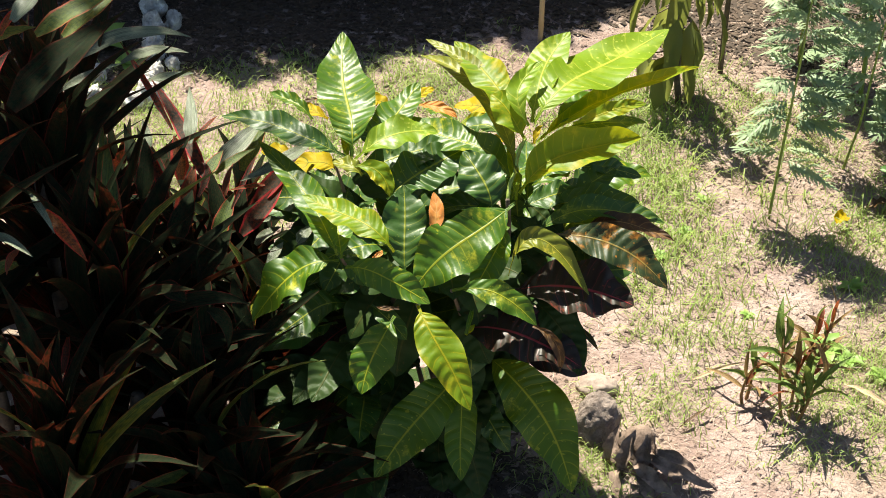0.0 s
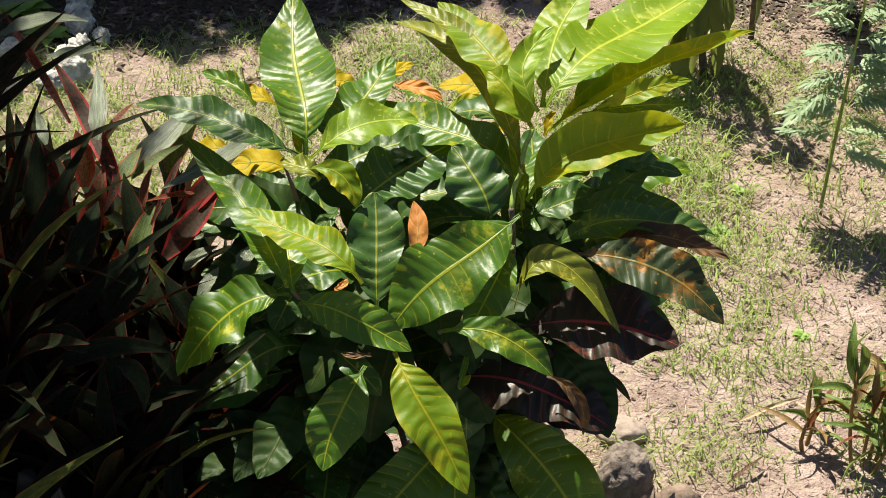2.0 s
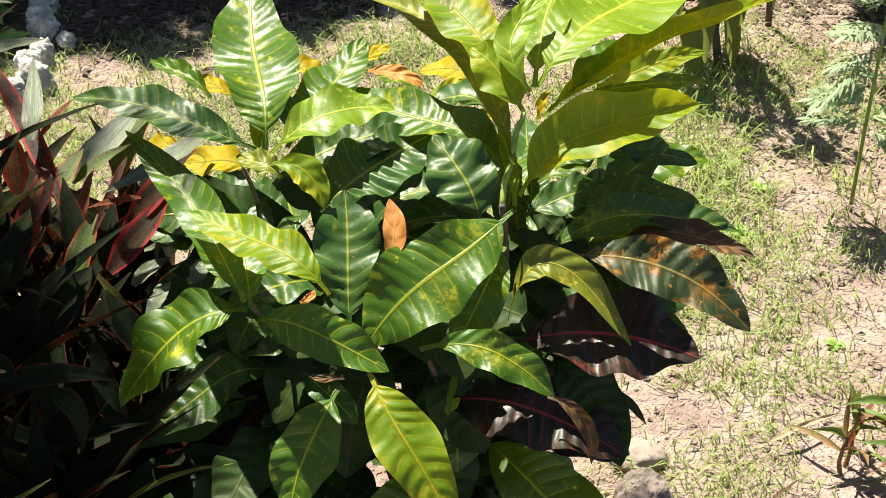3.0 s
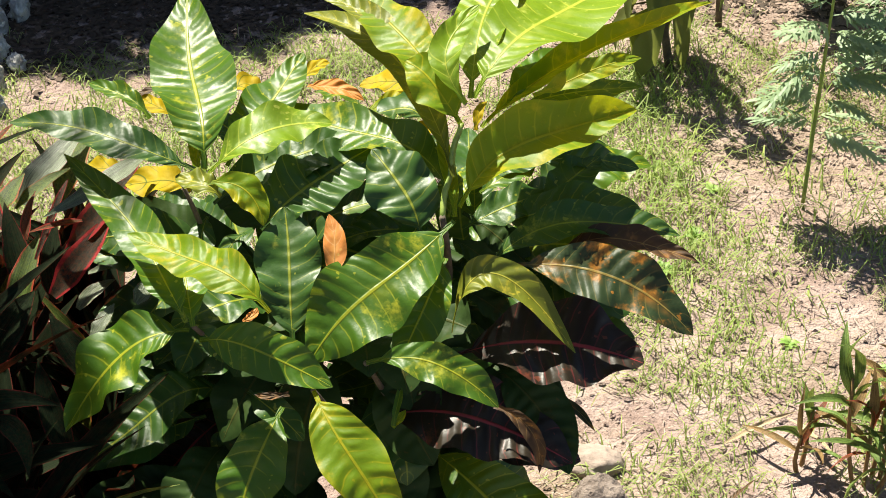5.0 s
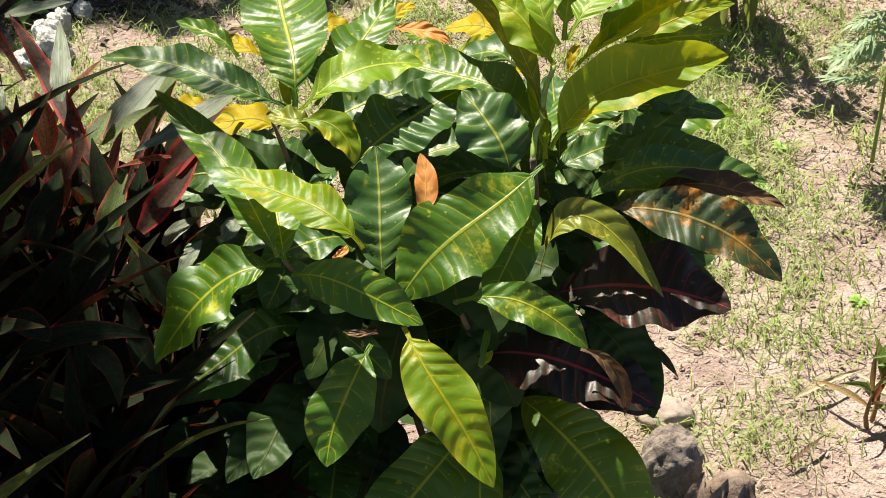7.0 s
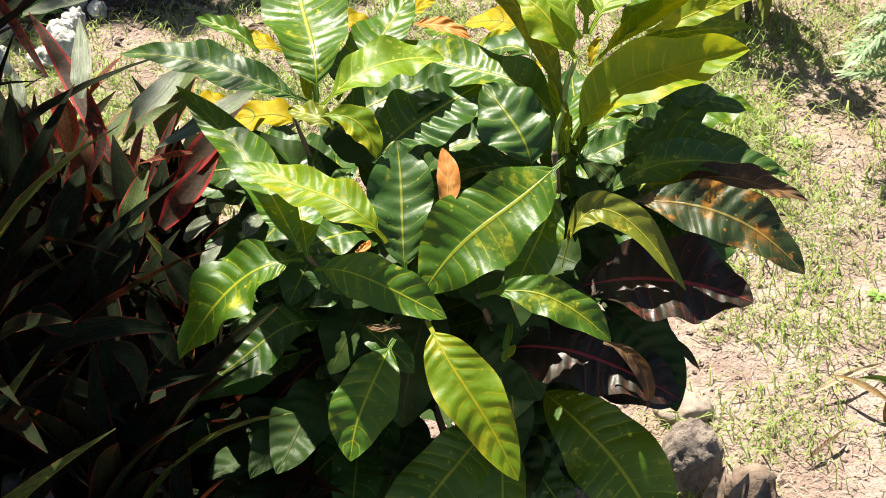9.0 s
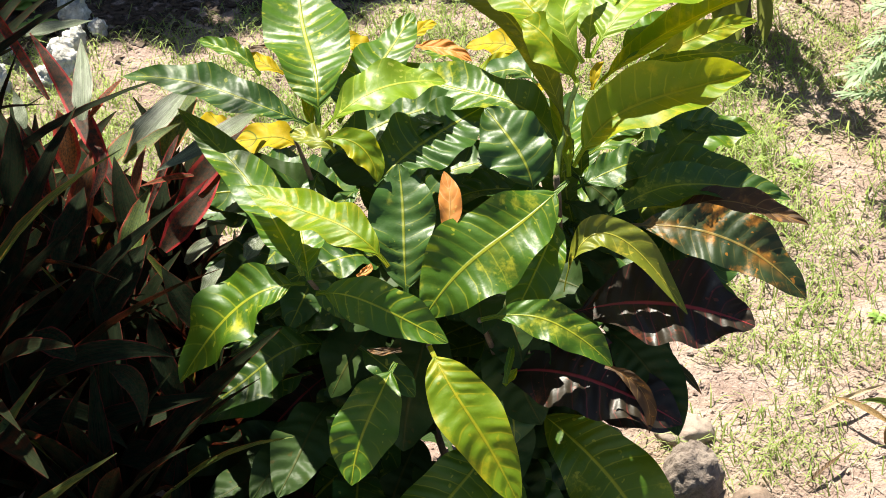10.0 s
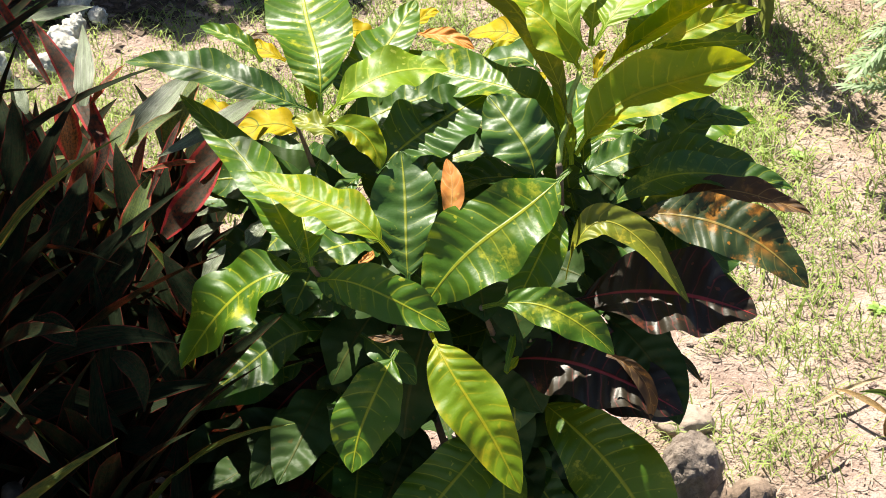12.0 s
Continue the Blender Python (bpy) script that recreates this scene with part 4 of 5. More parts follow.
for _e in ((-0.02, 0.0, 0.28), (0.10, -0.05, 0.26), (-0.16, 0.05, 0.28), (-0.25, -0.2, 0.4)):
    part("stem", tube_mesh("cane", curve_points((_e[0] * 0.5, _e[1] * 0.5, -0.02), _e, 0.02, 6, 3), [0.011] * 7, M["stem_brown"], 8, 0.1, 4), sunlit)


def cordyline_leaf(owner, kind, base, mid, tip, width, facing, seed):
    """One strap leaf, bent over its middle."""
    o = Vector(owner.location)
    part("leaf", blade_mesh("strap_leaf", Vector(base) - o, Vector(tip) - o, width, 0.0, 0.0, 0.0, M[kind], "strap", 0.5, 0.35, 0.0, 900 + seed, 18, 7, facing=facing, middle=Vector(mid) - o), owner)


cordyline_leaf(sunlit, "wine_shade", (-0.505, 1.600, 0.490), (-0.539, 1.664, 0.515), (-0.579, 1.746, 0.532), 0.031, (-0.05, -0.3, 0.95), 1)
cordyline_leaf(sunlit, "wine_shade", (-0.455, 1.600, 0.490), (-0.486, 1.649, 0.510), (-0.526, 1.717, 0.523), 0.034, (-0.05, -0.3, 0.95), 2)
cordyline_leaf(sunlit, "wine_shade", (-0.469, 1.550, 0.458), (-0.514, 1.612, 0.482), (-0.564, 1.676, 0.492), 0.034, (-0.05, -0.3, 0.95), 3)
cordyline_leaf(sunlit, "wine_shade", (-0.408, 1.560, 0.465), (-0.424, 1.592, 0.495), (-0.442, 1.641, 0.526), 0.030, (0, -0.6, 0.8), 4)
cordyline_leaf(sunlit, "wine_shade", (-0.377, 1.550, 0.457), (-0.385, 1.583, 0.487), (-0.384, 1.625, 0.514), 0.027, (0, -0.6, 0.8), 5)
cordyline_leaf(sunlit, "wine_shade", (-0.536, 1.620, 0.477), (-0.570, 1.684, 0.502), (-0.607, 1.776, 0.522), 0.031, (-0.05, -0.3, 0.95), 6)
cordyline_leaf(sunlit, "sheen_grey", (-0.476, 1.660, 0.561), (-0.481, 1.710, 0.582), (-0.494, 1.778, 0.597), 0.023, (-0.05, -0.3, 0.95), 7)
cordyline_leaf(sunlit, "red", (-0.441, 1.620, 0.505), (-0.503, 1.728, 0.550), (-0.570, 1.844, 0.569), 0.023, (-0.05, -0.3, 0.95), 8)
cordyline_leaf(sunlit, "ember", (-0.474, 1.680, 0.549), (-0.458, 1.709, 0.563), (-0.442, 1.737, 0.569), 0.009, (-0.05, -0.3, 0.95), 9)
cordyline_leaf(sunlit, "ember", (-0.482, 1.600, 0.530), (-0.488, 1.628, 0.556), (-0.501, 1.659, 0.575), 0.029, (0, -0.6, 0.8), 10)
cordyline_leaf(sunlit, "moss", (-0.447, 1.640, 0.514), (-0.439, 1.663, 0.524), (-0.428, 1.692, 0.531), 0.022, (-0.05, -0.3, 0.95), 11)
cordyline_leaf(sunlit, "sheen_grey", (-0.440, 1.700, 0.484), (-0.410, 1.748, 0.508), (-0.376, 1.806, 0.521), 0.037, (-0.05, -0.3, 0.95), 12)
cordyline_leaf(sunlit, "moss", (-0.437, 1.660, 0.505), (-0.408, 1.686, 0.519), (-0.379, 1.712, 0.525), 0.016, (-0.05, -0.3, 0.95), 13)
cordyline_leaf(sunlit, "moss", (-0.402, 1.720, 0.475), (-0.389, 1.763, 0.495), (-0.375, 1.825, 0.509), 0.032, (-0.05, -0.3, 0.95), 14)
cordyline_leaf(sunlit, "sheen_grey", (-0.282, 1.640, 0.583), (-0.328, 1.588, 0.575), (-0.382, 1.567, 0.555), 0.024, (-0.05, -0.3, 0.95), 15)
cordyline_leaf(sunlit, "red", (-0.366, 1.580, 0.500), (-0.327, 1.619, 0.536), (-0.287, 1.671, 0.568), 0.028, (0, -0.6, 0.8), 16)
cordyline_leaf(sunlit, "ember", (-0.345, 1.580, 0.541), (-0.371, 1.572, 0.542), (-0.403, 1.569, 0.534), 0.009, (-0.05, -0.3, 0.95), 17)
cordyline_leaf(sunlit, "sheen_grey", (-0.540, 1.660, 0.551), (-0.550, 1.685, 0.561), (-0.562, 1.715, 0.567), 0.014, (-0.05, -0.3, 0.95), 18)
cordyline_leaf(sunlit, "ember", (-0.482, 1.560, 0.462), (-0.473, 1.602, 0.500), (-0.468, 1.650, 0.529), 0.031, (0, -0.6, 0.8), 19)
cordyline_leaf(sunlit, "sheen_grey", (-0.577, 1.850, 0.563), (-0.540, 1.855, 0.570), (-0.501, 1.868, 0.572), 0.019, (-0.05, -0.3, 0.95), 20)
cordyline_leaf(sunlit, "moss", (-0.420, 1.520, 0.464), (-0.407, 1.554, 0.495), (-0.396, 1.592, 0.518), 0.028, (0, -0.6, 0.8), 21)
cordyline_leaf(sunlit, "red", (-0.379, 1.540, 0.472), (-0.348, 1.571, 0.502), (-0.319, 1.613, 0.527), 0.032, (0, -0.6, 0.8), 22)
cordyline_leaf(sunlit, "sheen_grey", (-0.353, 1.600, 0.458), (-0.312, 1.603, 0.468), (-0.275, 1.605, 0.464), 0.012, (-0.05, -0.3, 0.95), 23)
cordyline_leaf(sunlit, "sheen_grey", (-0.360, 1.560, 0.439), (-0.343, 1.577, 0.450), (-0.323, 1.596, 0.452), 0.019, (-0.05, -0.3, 0.95), 24)
cordyline_leaf(sunlit, "sheen_grey", (-0.288, 1.520, 0.475), (-0.277, 1.535, 0.484), (-0.269, 1.556, 0.487), 0.021, (-0.05, -0.3, 0.95), 25)
cordyline_leaf(sunlit, "sheen_grey", (-0.330, 1.480, 0.461), (-0.319, 1.498, 0.471), (-0.311, 1.521, 0.475), 0.017, (-0.05, -0.3, 0.95), 26)
cordyline_leaf(sunlit, "sheen_grey", (-0.320, 1.460, 0.453), (-0.333, 1.448, 0.452), (-0.344, 1.439, 0.446), 0.012, (-0.05, -0.3, 0.95), 27)
cordyline_leaf(sunlit, "red", (-0.396, 1.560, 0.506), (-0.376, 1.604, 0.545), (-0.366, 1.632, 0.560), 0.009, (0, -0.6, 0.8), 28)
cordyline_leaf(sunlit, "red", (-0.496, 1.560, 0.517), (-0.518, 1.594, 0.549), (-0.536, 1.632, 0.571), 0.017, (0, -0.6, 0.8), 29)
cordyline_leaf(sunlit, "wine_shade", (-0.529, 1.520, 0.544), (-0.526, 1.555, 0.577), (-0.535, 1.601, 0.604), 0.028, (0, -0.6, 0.8), 30)
cordyline_leaf(sunlit, "rust", (-0.408, 1.580, 0.518), (-0.408, 1.598, 0.535), (-0.401, 1.624, 0.551), 0.011, (0, -0.6, 0.8), 31)
cordyline_leaf(sunlit, "wine_shade", (-0.471, 1.460, 0.504), (-0.460, 1.493, 0.534), (-0.451, 1.532, 0.558), 0.036, (0, -0.6, 0.8), 32)
cordyline_leaf(shaded, "wine_shade", (-0.436, 1.440, 0.454), (-0.413, 1.470, 0.482), (-0.388, 1.507, 0.504), 0.043, (0, -0.6, 0.8), 33)
cordyline_leaf(shaded, "wine_shade", (-0.481, 1.340, 0.457), (-0.407, 1.352, 0.484), (-0.341, 1.359, 0.472), 0.025, (0, -0.6, 0.8), 34)
cordyline_leaf(shaded, "wine_shade", (-0.479, 1.360, 0.498), (-0.449, 1.347, 0.495), (-0.435, 1.339, 0.483), 0.027, (0, -0.6, 0.8), 35)
cordyline_leaf(shaded, "wine_shade", (-0.401, 1.340, 0.472), (-0.374, 1.321, 0.466), (-0.366, 1.295, 0.438), 0.022, (0, -0.6, 0.8), 36)
cordyline_leaf(shaded, "wine_shade", (-0.339, 1.360, 0.397), (-0.364, 1.402, 0.436), (-0.380, 1.445, 0.461), 0.026, (0, -0.6, 0.8), 37)
cordyline_leaf(shaded, "wine_shade", (-0.510, 1.320, 0.386), (-0.453, 1.338, 0.415), (-0.391, 1.320, 0.386), 0.034, (0, -0.6, 0.8), 38)
cordyline_leaf(shaded, "wine_shade", (-0.340, 1.320, 0.333), (-0.386, 1.340, 0.361), (-0.445, 1.338, 0.347), 0.032, (0, -0.6, 0.8), 39)
cordyline_leaf(shaded, "wine_shade", (-0.313, 1.420, 0.451), (-0.343, 1.445, 0.476), (-0.369, 1.478, 0.495), 0.029, (0, -0.6, 0.8), 40)
cordyline_leaf(shaded, "sheen_grey", (-0.644, 1.340, 0.941), (-0.626, 1.374, 0.957), (-0.612, 1.425, 0.969), 0.028, (-0.05, -0.3, 0.95), 41)
cordyline_leaf(shaded, "moss", (-0.614, 1.340, 0.922), (-0.559, 1.374, 0.948), (-0.510, 1.431, 0.957), 0.035, (-0.05, -0.3, 0.95), 42)
cordyline_leaf(shaded, "moss", (-0.583, 1.360, 0.911), (-0.544, 1.396, 0.935), (-0.514, 1.452, 0.944), 0.027, (-0.05, -0.3, 0.95), 43)
cordyline_leaf(shaded, "wine_shade", (-0.647, 1.300, 0.827), (-0.589, 1.369, 0.869), (-0.540, 1.462, 0.884), 0.061, (-0.05, -0.3, 0.95), 44)
cordyline_leaf(shaded, "ember", (-0.684, 1.340, 0.935), (-0.684, 1.376, 0.951), (-0.690, 1.430, 0.963), 0.019, (-0.05, -0.3, 0.95), 45)
cordyline_leaf(shaded, "ember", (-0.656, 1.320, 0.929), (-0.647, 1.352, 0.944), (-0.623, 1.383, 0.951), 0.013, (-0.05, -0.3, 0.95), 46)
cordyline_leaf(shaded, "moss", (-0.682, 1.320, 0.915), (-0.648, 1.333, 0.927), (-0.616, 1.352, 0.928), 0.022, (-0.05, -0.3, 0.95), 47)
cordyline_leaf(shaded, "sheen_grey", (-0.638, 1.550, 0.754), (-0.546, 1.593, 0.789), (-0.454, 1.610, 0.782), 0.030, (-0.05, -0.3, 0.95), 48)
cordyline_leaf(shaded, "sheen_grey", (-0.562, 1.600, 0.737), (-0.512, 1.613, 0.753), (-0.462, 1.621, 0.749), 0.021, (-0.05, -0.3, 0.95), 49)
cordyline_leaf(shaded, "sheen_grey", (-0.639, 1.500, 0.736), (-0.594, 1.530, 0.755), (-0.547, 1.561, 0.760), 0.014, (-0.05, -0.3, 0.95), 50)
cordyline_leaf(shaded, "red", (-0.486, 1.580, 0.635), (-0.534, 1.634, 0.685), (-0.583, 1.694, 0.721), 0.010, (0, -0.6, 0.8), 51)
cordyline_leaf(shaded, "sheen_grey", (-0.710, 1.300, 0.718), (-0.684, 1.257, 0.714), (-0.667, 1.218, 0.694), 0.021, (-0.05, -0.3, 0.95), 52)
cordyline_leaf(shaded, "sheen_grey", (-0.630, 1.280, 0.704), (-0.603, 1.241, 0.700), (-0.583, 1.215, 0.685), 0.010, (-0.05, -0.3, 0.95), 53)
cordyline_leaf(shaded, "ember", (-0.612, 1.280, 0.677), (-0.574, 1.232, 0.673), (-0.536, 1.196, 0.654), 0.021, (-0.05, -0.3, 0.95), 54)
cordyline_leaf(shaded, "moss", (-0.654, 1.260, 0.597), (-0.679, 1.243, 0.596), (-0.708, 1.228, 0.584), 0.023, (-0.05, -0.3, 0.95), 55)
cordyline_leaf(shaded, "sheen_grey", (-0.685, 1.260, 0.650), (-0.650, 1.236, 0.651), (-0.619, 1.219, 0.641), 0.014, (-0.05, -0.3, 0.95), 56)
cordyline_leaf(shaded, "rust", (-0.650, 1.260, 0.622), (-0.657, 1.238, 0.619), (-0.658, 1.218, 0.608), 0.012, (-0.05, -0.3, 0.95), 57)
cordyline_leaf(shaded, "sheen_grey", (-0.714, 1.240, 0.542), (-0.697, 1.243, 0.546), (-0.691, 1.252, 0.547), 0.015, (-0.05, -0.3, 0.95), 58)
cordyline_leaf(shaded, "sheen_grey", (-0.714, 1.220, 0.494), (-0.703, 1.228, 0.499), (-0.695, 1.240, 0.501), 0.014, (-0.05, -0.3, 0.95), 59)
cordyline_leaf(shaded, "moss", (-0.689, 1.220, 0.452), (-0.662, 1.216, 0.457), (-0.629, 1.221, 0.456), 0.012, (-0.05, -0.3, 0.95), 60)
cordyline_leaf(shaded, "red", (-0.588, 1.240, 0.486), (-0.583, 1.195, 0.479), (-0.584, 1.163, 0.462), 0.012, (-0.05, -0.3, 0.95), 61)
cordyline_leaf(shaded, "red", (-0.683, 1.340, 0.843), (-0.677, 1.359, 0.861), (-0.663, 1.382, 0.875), 0.014, (0, -0.6, 0.8), 62)
cordyline_leaf(shaded, "red", (-0.437, 1.500, 0.566), (-0.426, 1.528, 0.591), (-0.437, 1.546, 0.600), 0.011, (0, -0.6, 0.8), 63)

# ---- seedlings ----
def seedling(place, stems, label, seed):
    """A clump of thin shoots, each with a few narrow leaves."""
    rng = random.Random(seed)
    thing = empty("seedling", place, label, "seedling", "seedlings")
    for k, (dx, dy, top, leaves, length, width, kinds) in enumerate(stems):
        foot = Vector((dx * 0.4, dy * 0.4, -0.01))
        head = Vector((dx, dy, top))
        pts = curve_points(foot, head, 0.006, 5, seed + k)
        part("stem", tube_mesh("shoot", pts, [0.0035 - 0.0003 * q for q in range(6)], M["ti_brown"], 6, 0.1, seed), thing)
        for i in range(leaves):
            q = (i + 0.5) / leaves
            ang = i * 2.4 + rng.uniform(-0.4, 0.4) + k
            el = 0.12 + 1.5 * (1 - q) ** 0.8 + rng.uniform(-0.15, 0.15)
            base = foot.lerp(head, 0.45 + 0.55 * q)
            ln = length * rng.uniform(0.7, 1.15)
            d = Vector((math.cos(ang) * math.sin(el), math.sin(ang) * math.sin(el), math.cos(el)))
            tip = base + d * ln
            tip.z = max(tip.z - 0.10 * ln * math.sin(el), 0.006)
            part("leaf", blade_mesh("narrow_leaf", base, tip, width * rng.uniform(0.7, 1.2), 0.10 + 0.1 * rng.random(), rng.uniform(-0.05, 0.05), rng.uniform(-40, 40), M[rng.choice(kinds)], "strap", 0.6, 0.45,
                                    rng.uniform(-50, 50), seed * 60 + k * 20 + i, 11, 5, facing=(0.01, 0.02, 1)), thing)


GREENISH, BROWNISH = ("ti", "ti", "ti", "ti_brown"), ("ti_brown", "ti_brown", "ti", "rust")
seedling((0.570, 1.725, 0), [(-0.03, 0.02, 0.17, 9, 0.10, 0.017, GREENISH), (0.05, 0.03, 0.20, 13, 0.085, 0.011, BROWNISH), (0.03, -0.02, 0.09, 9, 0.12, 0.016, GREENISH), (0.03, 0.05, 0.18, 10, 0.08, 0.010, BROWNISH), (0.0, 0.01, 0.12, 8, 0.09, 0.011, BROWNISH)], "small clump of green and reddish-brown strap-leaved shoots in dry soil", 31)
seedling((0.490, 1.765, 0), [(0.0, 0.0, 0.06, 7, 0.08, 0.010, BROWNISH), (0.015, 0.02, 0.08, 5, 0.07, 0.010, GREENISH)], "small withered brownish seedling with narrow leaves", 32)

# ---- stones ----
def stone(name, label, place, size, kind, seed, rough=0.2, turn=0, group="", detail=4, pits=0.12):
    ob = tagged(new(name, rock_mesh(name, size, M[kind], seed, rough, detail, pits)), label, "rock", group)
    ob.location, ob.rotation_euler = place, (0, 0, radians(turn))
    return ob


stone("stone", "rounded rough grey-brown stone in the soil", (0.220, 1.655, 0.030), (0.039, 0.043, 0.056), "stone_grey", 3, 0.24, 0, "", 5, 0.05)
stone("stone", "flat pale tan stone behind a grey one", (0.224, 1.775, 0.008), (0.040, 0.030, 0.024), "stone_tan", 5, 0.16)
_rng = random.Random(5)
for i, (x, y, s) in enumerate([(-0.715, 2.72, 0.042), (-0.75, 2.69, 0.036), (-0.84, 2.66, 0.045), (-0.92, 2.64, 0.035), (-0.72, 2.81, 0.04), (-0.74, 2.91, 0.045), (-0.69, 2.87, 0.03),
                               (-0.76, 3.01, 0.05), (-0.78, 3.13, 0.045), (-0.72, 3.07, 0.035), (-0.80, 3.25, 0.05), (-0.83, 3.38, 0.05), (-0.85, 2.79, 0.035), (-0.99, 2.62, 0.04),
                               (-1.08, 2.60, 0.04), (-0.73, 2.75, 0.03)]):
    stone("border_rock", "pitted white coral rock edging the bed", (x - 0.05, y, s * (0.5 if i < 15 else 1.5)), (s * _rng.uniform(0.55, 0.85), s * _rng.uniform(0.5, 0.75), s * _rng.uniform(0.7, 1.0)), "coral", 20 + i,
          0.34, _rng.uniform(0, 360), "border rocks", 4, 0.32)

# ---- dry husk beside the stone ----
husk = empty("dry_stump", (0.275, 1.575, 0.0), "dry brown curled leaf sheath lying by the stone", "dead leaf")
part("stump", tube_mesh("stump", curve_points((0.0, 0.005, -0.01), (0.012, 0.02, 0.066), 0.012, 11, 6), [0.036, 0.038, 0.034, 0.037, 0.031, 0.034, 0.029, 0.031, 0.026, 0.024, 0.018, 0.008], M["husk"], 18, 0.20, 6), husk)
for i, (b, t, w, arch) in enumerate([((-0.035, -0.01, 0.002), (-0.022, 0.01, 0.085), 0.028, 0.08), ((-0.012, -0.034, 0.002), (0.004, -0.006, 0.088), 0.030, 0.10), ((0.02, -0.03, 0.002), (0.026, 0.0, 0.074), 0.026, 0.10),
                                     ((0.034, 0.0, 0.002), (0.034, 0.015, 0.066), 0.026, 0.10), ((0.028, 0.0, 0.035), (0.115, -0.015, 0.010), 0.026, 0.16), ((0.028, -0.01, 0.03), (0.15, -0.06, 0.006), 0.024, 0.12),
                                     ((0.01, -0.03, 0.03), (0.085, -0.09, 0.004), 0.026, 0.12), ((-0.02, -0.03, 0.02), (-0.02, -0.10, 0.004), 0.02, 0.12), ((0.02, -0.02, 0.02), (0.05, -0.12, 0.005), 0.02, 0.1)]):
    part("sheath", blade_mesh("sheath", b, t, w, arch, 0.03, 10 * i - 40, M["husk"], "oval" if i < 5 else "strap", 2.2, 0.6, 35 - 9 * i, 60 + i, 16, 7), husk)


# ---- marigold plants ----
def fern_leaf_mesh(seed, pairs=8, length=0.15):
    """A pinnate leaf: a thin rachis with narrow toothed leaflets in pairs."""
    rng = random.Random(seed)
    verts, faces = [], []

    def strip(a, b, w, up):
        d = (b - a).normalized()
        s = d.cross(up).normalized() * w
        k = len(verts)
        m1, m2 = a.lerp(b, 0.33), a.lerp(b, 0.7) - up * (0.06 * (b - a).length)
        verts.extend([a - s * 0.3, a + s * 0.3, m1 + s, m1 - s, m2 + s * 0.75, m2 - s * 0.75, b - up * (0.18 * (b - a).length)])
        faces.extend([(k, k + 1, k + 2, k + 3), (k + 3, k + 2, k + 4, k + 5), (k + 5, k + 4, k + 6)])

    up = Vector((0, 0, 1))
    droop = rng.uniform(0.35, 0.8)
    spine = lambda t: Vector((length * t, 0, 0.3 * length * t - droop * length * t * t))
    for i in range(6):
        strip(spine(i / 6), spine((i + 1) / 6 + 0.02), 0.0016, up)
    for i in range(pairs):
        t = 0.18 + 0.74 * i / (pairs - 1)
        ln = length * 0.42 * math.sin(math.pi * (0.25 + 0.62 * t)) * rng.uniform(0.85, 1.1)
        for sg in (-1, 1):
            ang = radians(rng.uniform(48, 62))
            d = Vector((math.cos(ang), sg * math.sin(ang), rng.uniform(-0.45, 0.0)))
            strip(spine(t), spine(t) + d * ln, 0.0036, up)
            strip(spine(t) + d * ln * 0.4, spine(t) + d * ln * 0.72 + Vector((0.010, 0, -0.004)), 0.0019, up)
            strip(spine(t) + d * ln * 0.3, spine(t) + d * ln * 0.6 + Vector((-0.009, 0, -0.004)), 0.0017, up)
    strip(spine(0.95), spine(1.0) + Vector((length * 0.22, 0, -0.08 * length)), 0.004, up)
    return mesh("pinnate_leaf", verts, faces, M["fern"], smooth=False)


FERN = [fern_leaf_mesh(s, 7 + s % 3, 0.072 + 0.008 * (s % 4)) for s in range(8)]


def marigold(place, top, leaves, seed, label, r=0.007, first=0.25, size=1.0, shoots=1.0, paired=False):
    """A marigold: a thin stem with pinnate leaves all round it, or in opposite pairs."""
    rng = random.Random(seed)
    thing = empty("marigold_plant", place, label, "plant", "marigold plants")
    top = Vector(top)
    pts = curve_points((0, 0, -0.02), top, 0.02, 8, seed)
    part("stem", tube_mesh("marigold_stem", pts, [r * (1 - 0.6 * i / 8) for i in range(9)], M["stem_green"], 7, 0.08, seed), thing)
    for i in range(leaves):
        t = first + (1 - first) * (i + rng.random()) / leaves
        k = min(int(t * 8), 7)
        p = pts[k].lerp(pts[k + 1], t * 8 - k)
        ang = (i % 2) * math.pi + rng.uniform(-0.75, 0.75) if paired else i * 2.1 + rng.uniform(-0.5, 0.5)
        ob = part("leaf", rng.choice(FERN), thing)
        s = size * rng.uniform(0.75, 1.15)
        # side shoots carry some leaves further out
        out = rng.choice((0, 0, 0.03, 0.07)) * size * shoots
        p = p + Vector((math.cos(ang) * out, math.sin(ang) * out, out * 0.6))
        ob.matrix_basis = Matrix.LocRotScale(p, Euler((rng.uniform(-0.4, 0.4), rng.uniform(-0.5, -0.05 if paired else 0.25), ang)), (s, s, s))
    return thing


marigold((0.597, 2.37, 0), (0.036, 0.06, 0.62), 40, 41, "tall feathery-leaved marigold with a bare lower stem", 0.0036, 0.24, 1.05, 0.0, True)
marigold((0.783, 2.595, 0), (0.05, 0.05, 0.50), 40, 42, "feathery-leaved marigold with many pinnate leaves", 0.0034, 0.25, 1.1, 0.3, True)
marigold((0.86, 2.88, 0), (0.05, 0.08, 0.70), 80, 43, "bushy feathery-leaved marigold with tall green stems", 0.006, 0.25, 1.15)
marigold((0.98, 3.00, 0), (0.02, 0.08, 0.75), 80, 44, "bushy feathery-leaved marigold with tall green stems", 0.006, 0.25, 1.2)
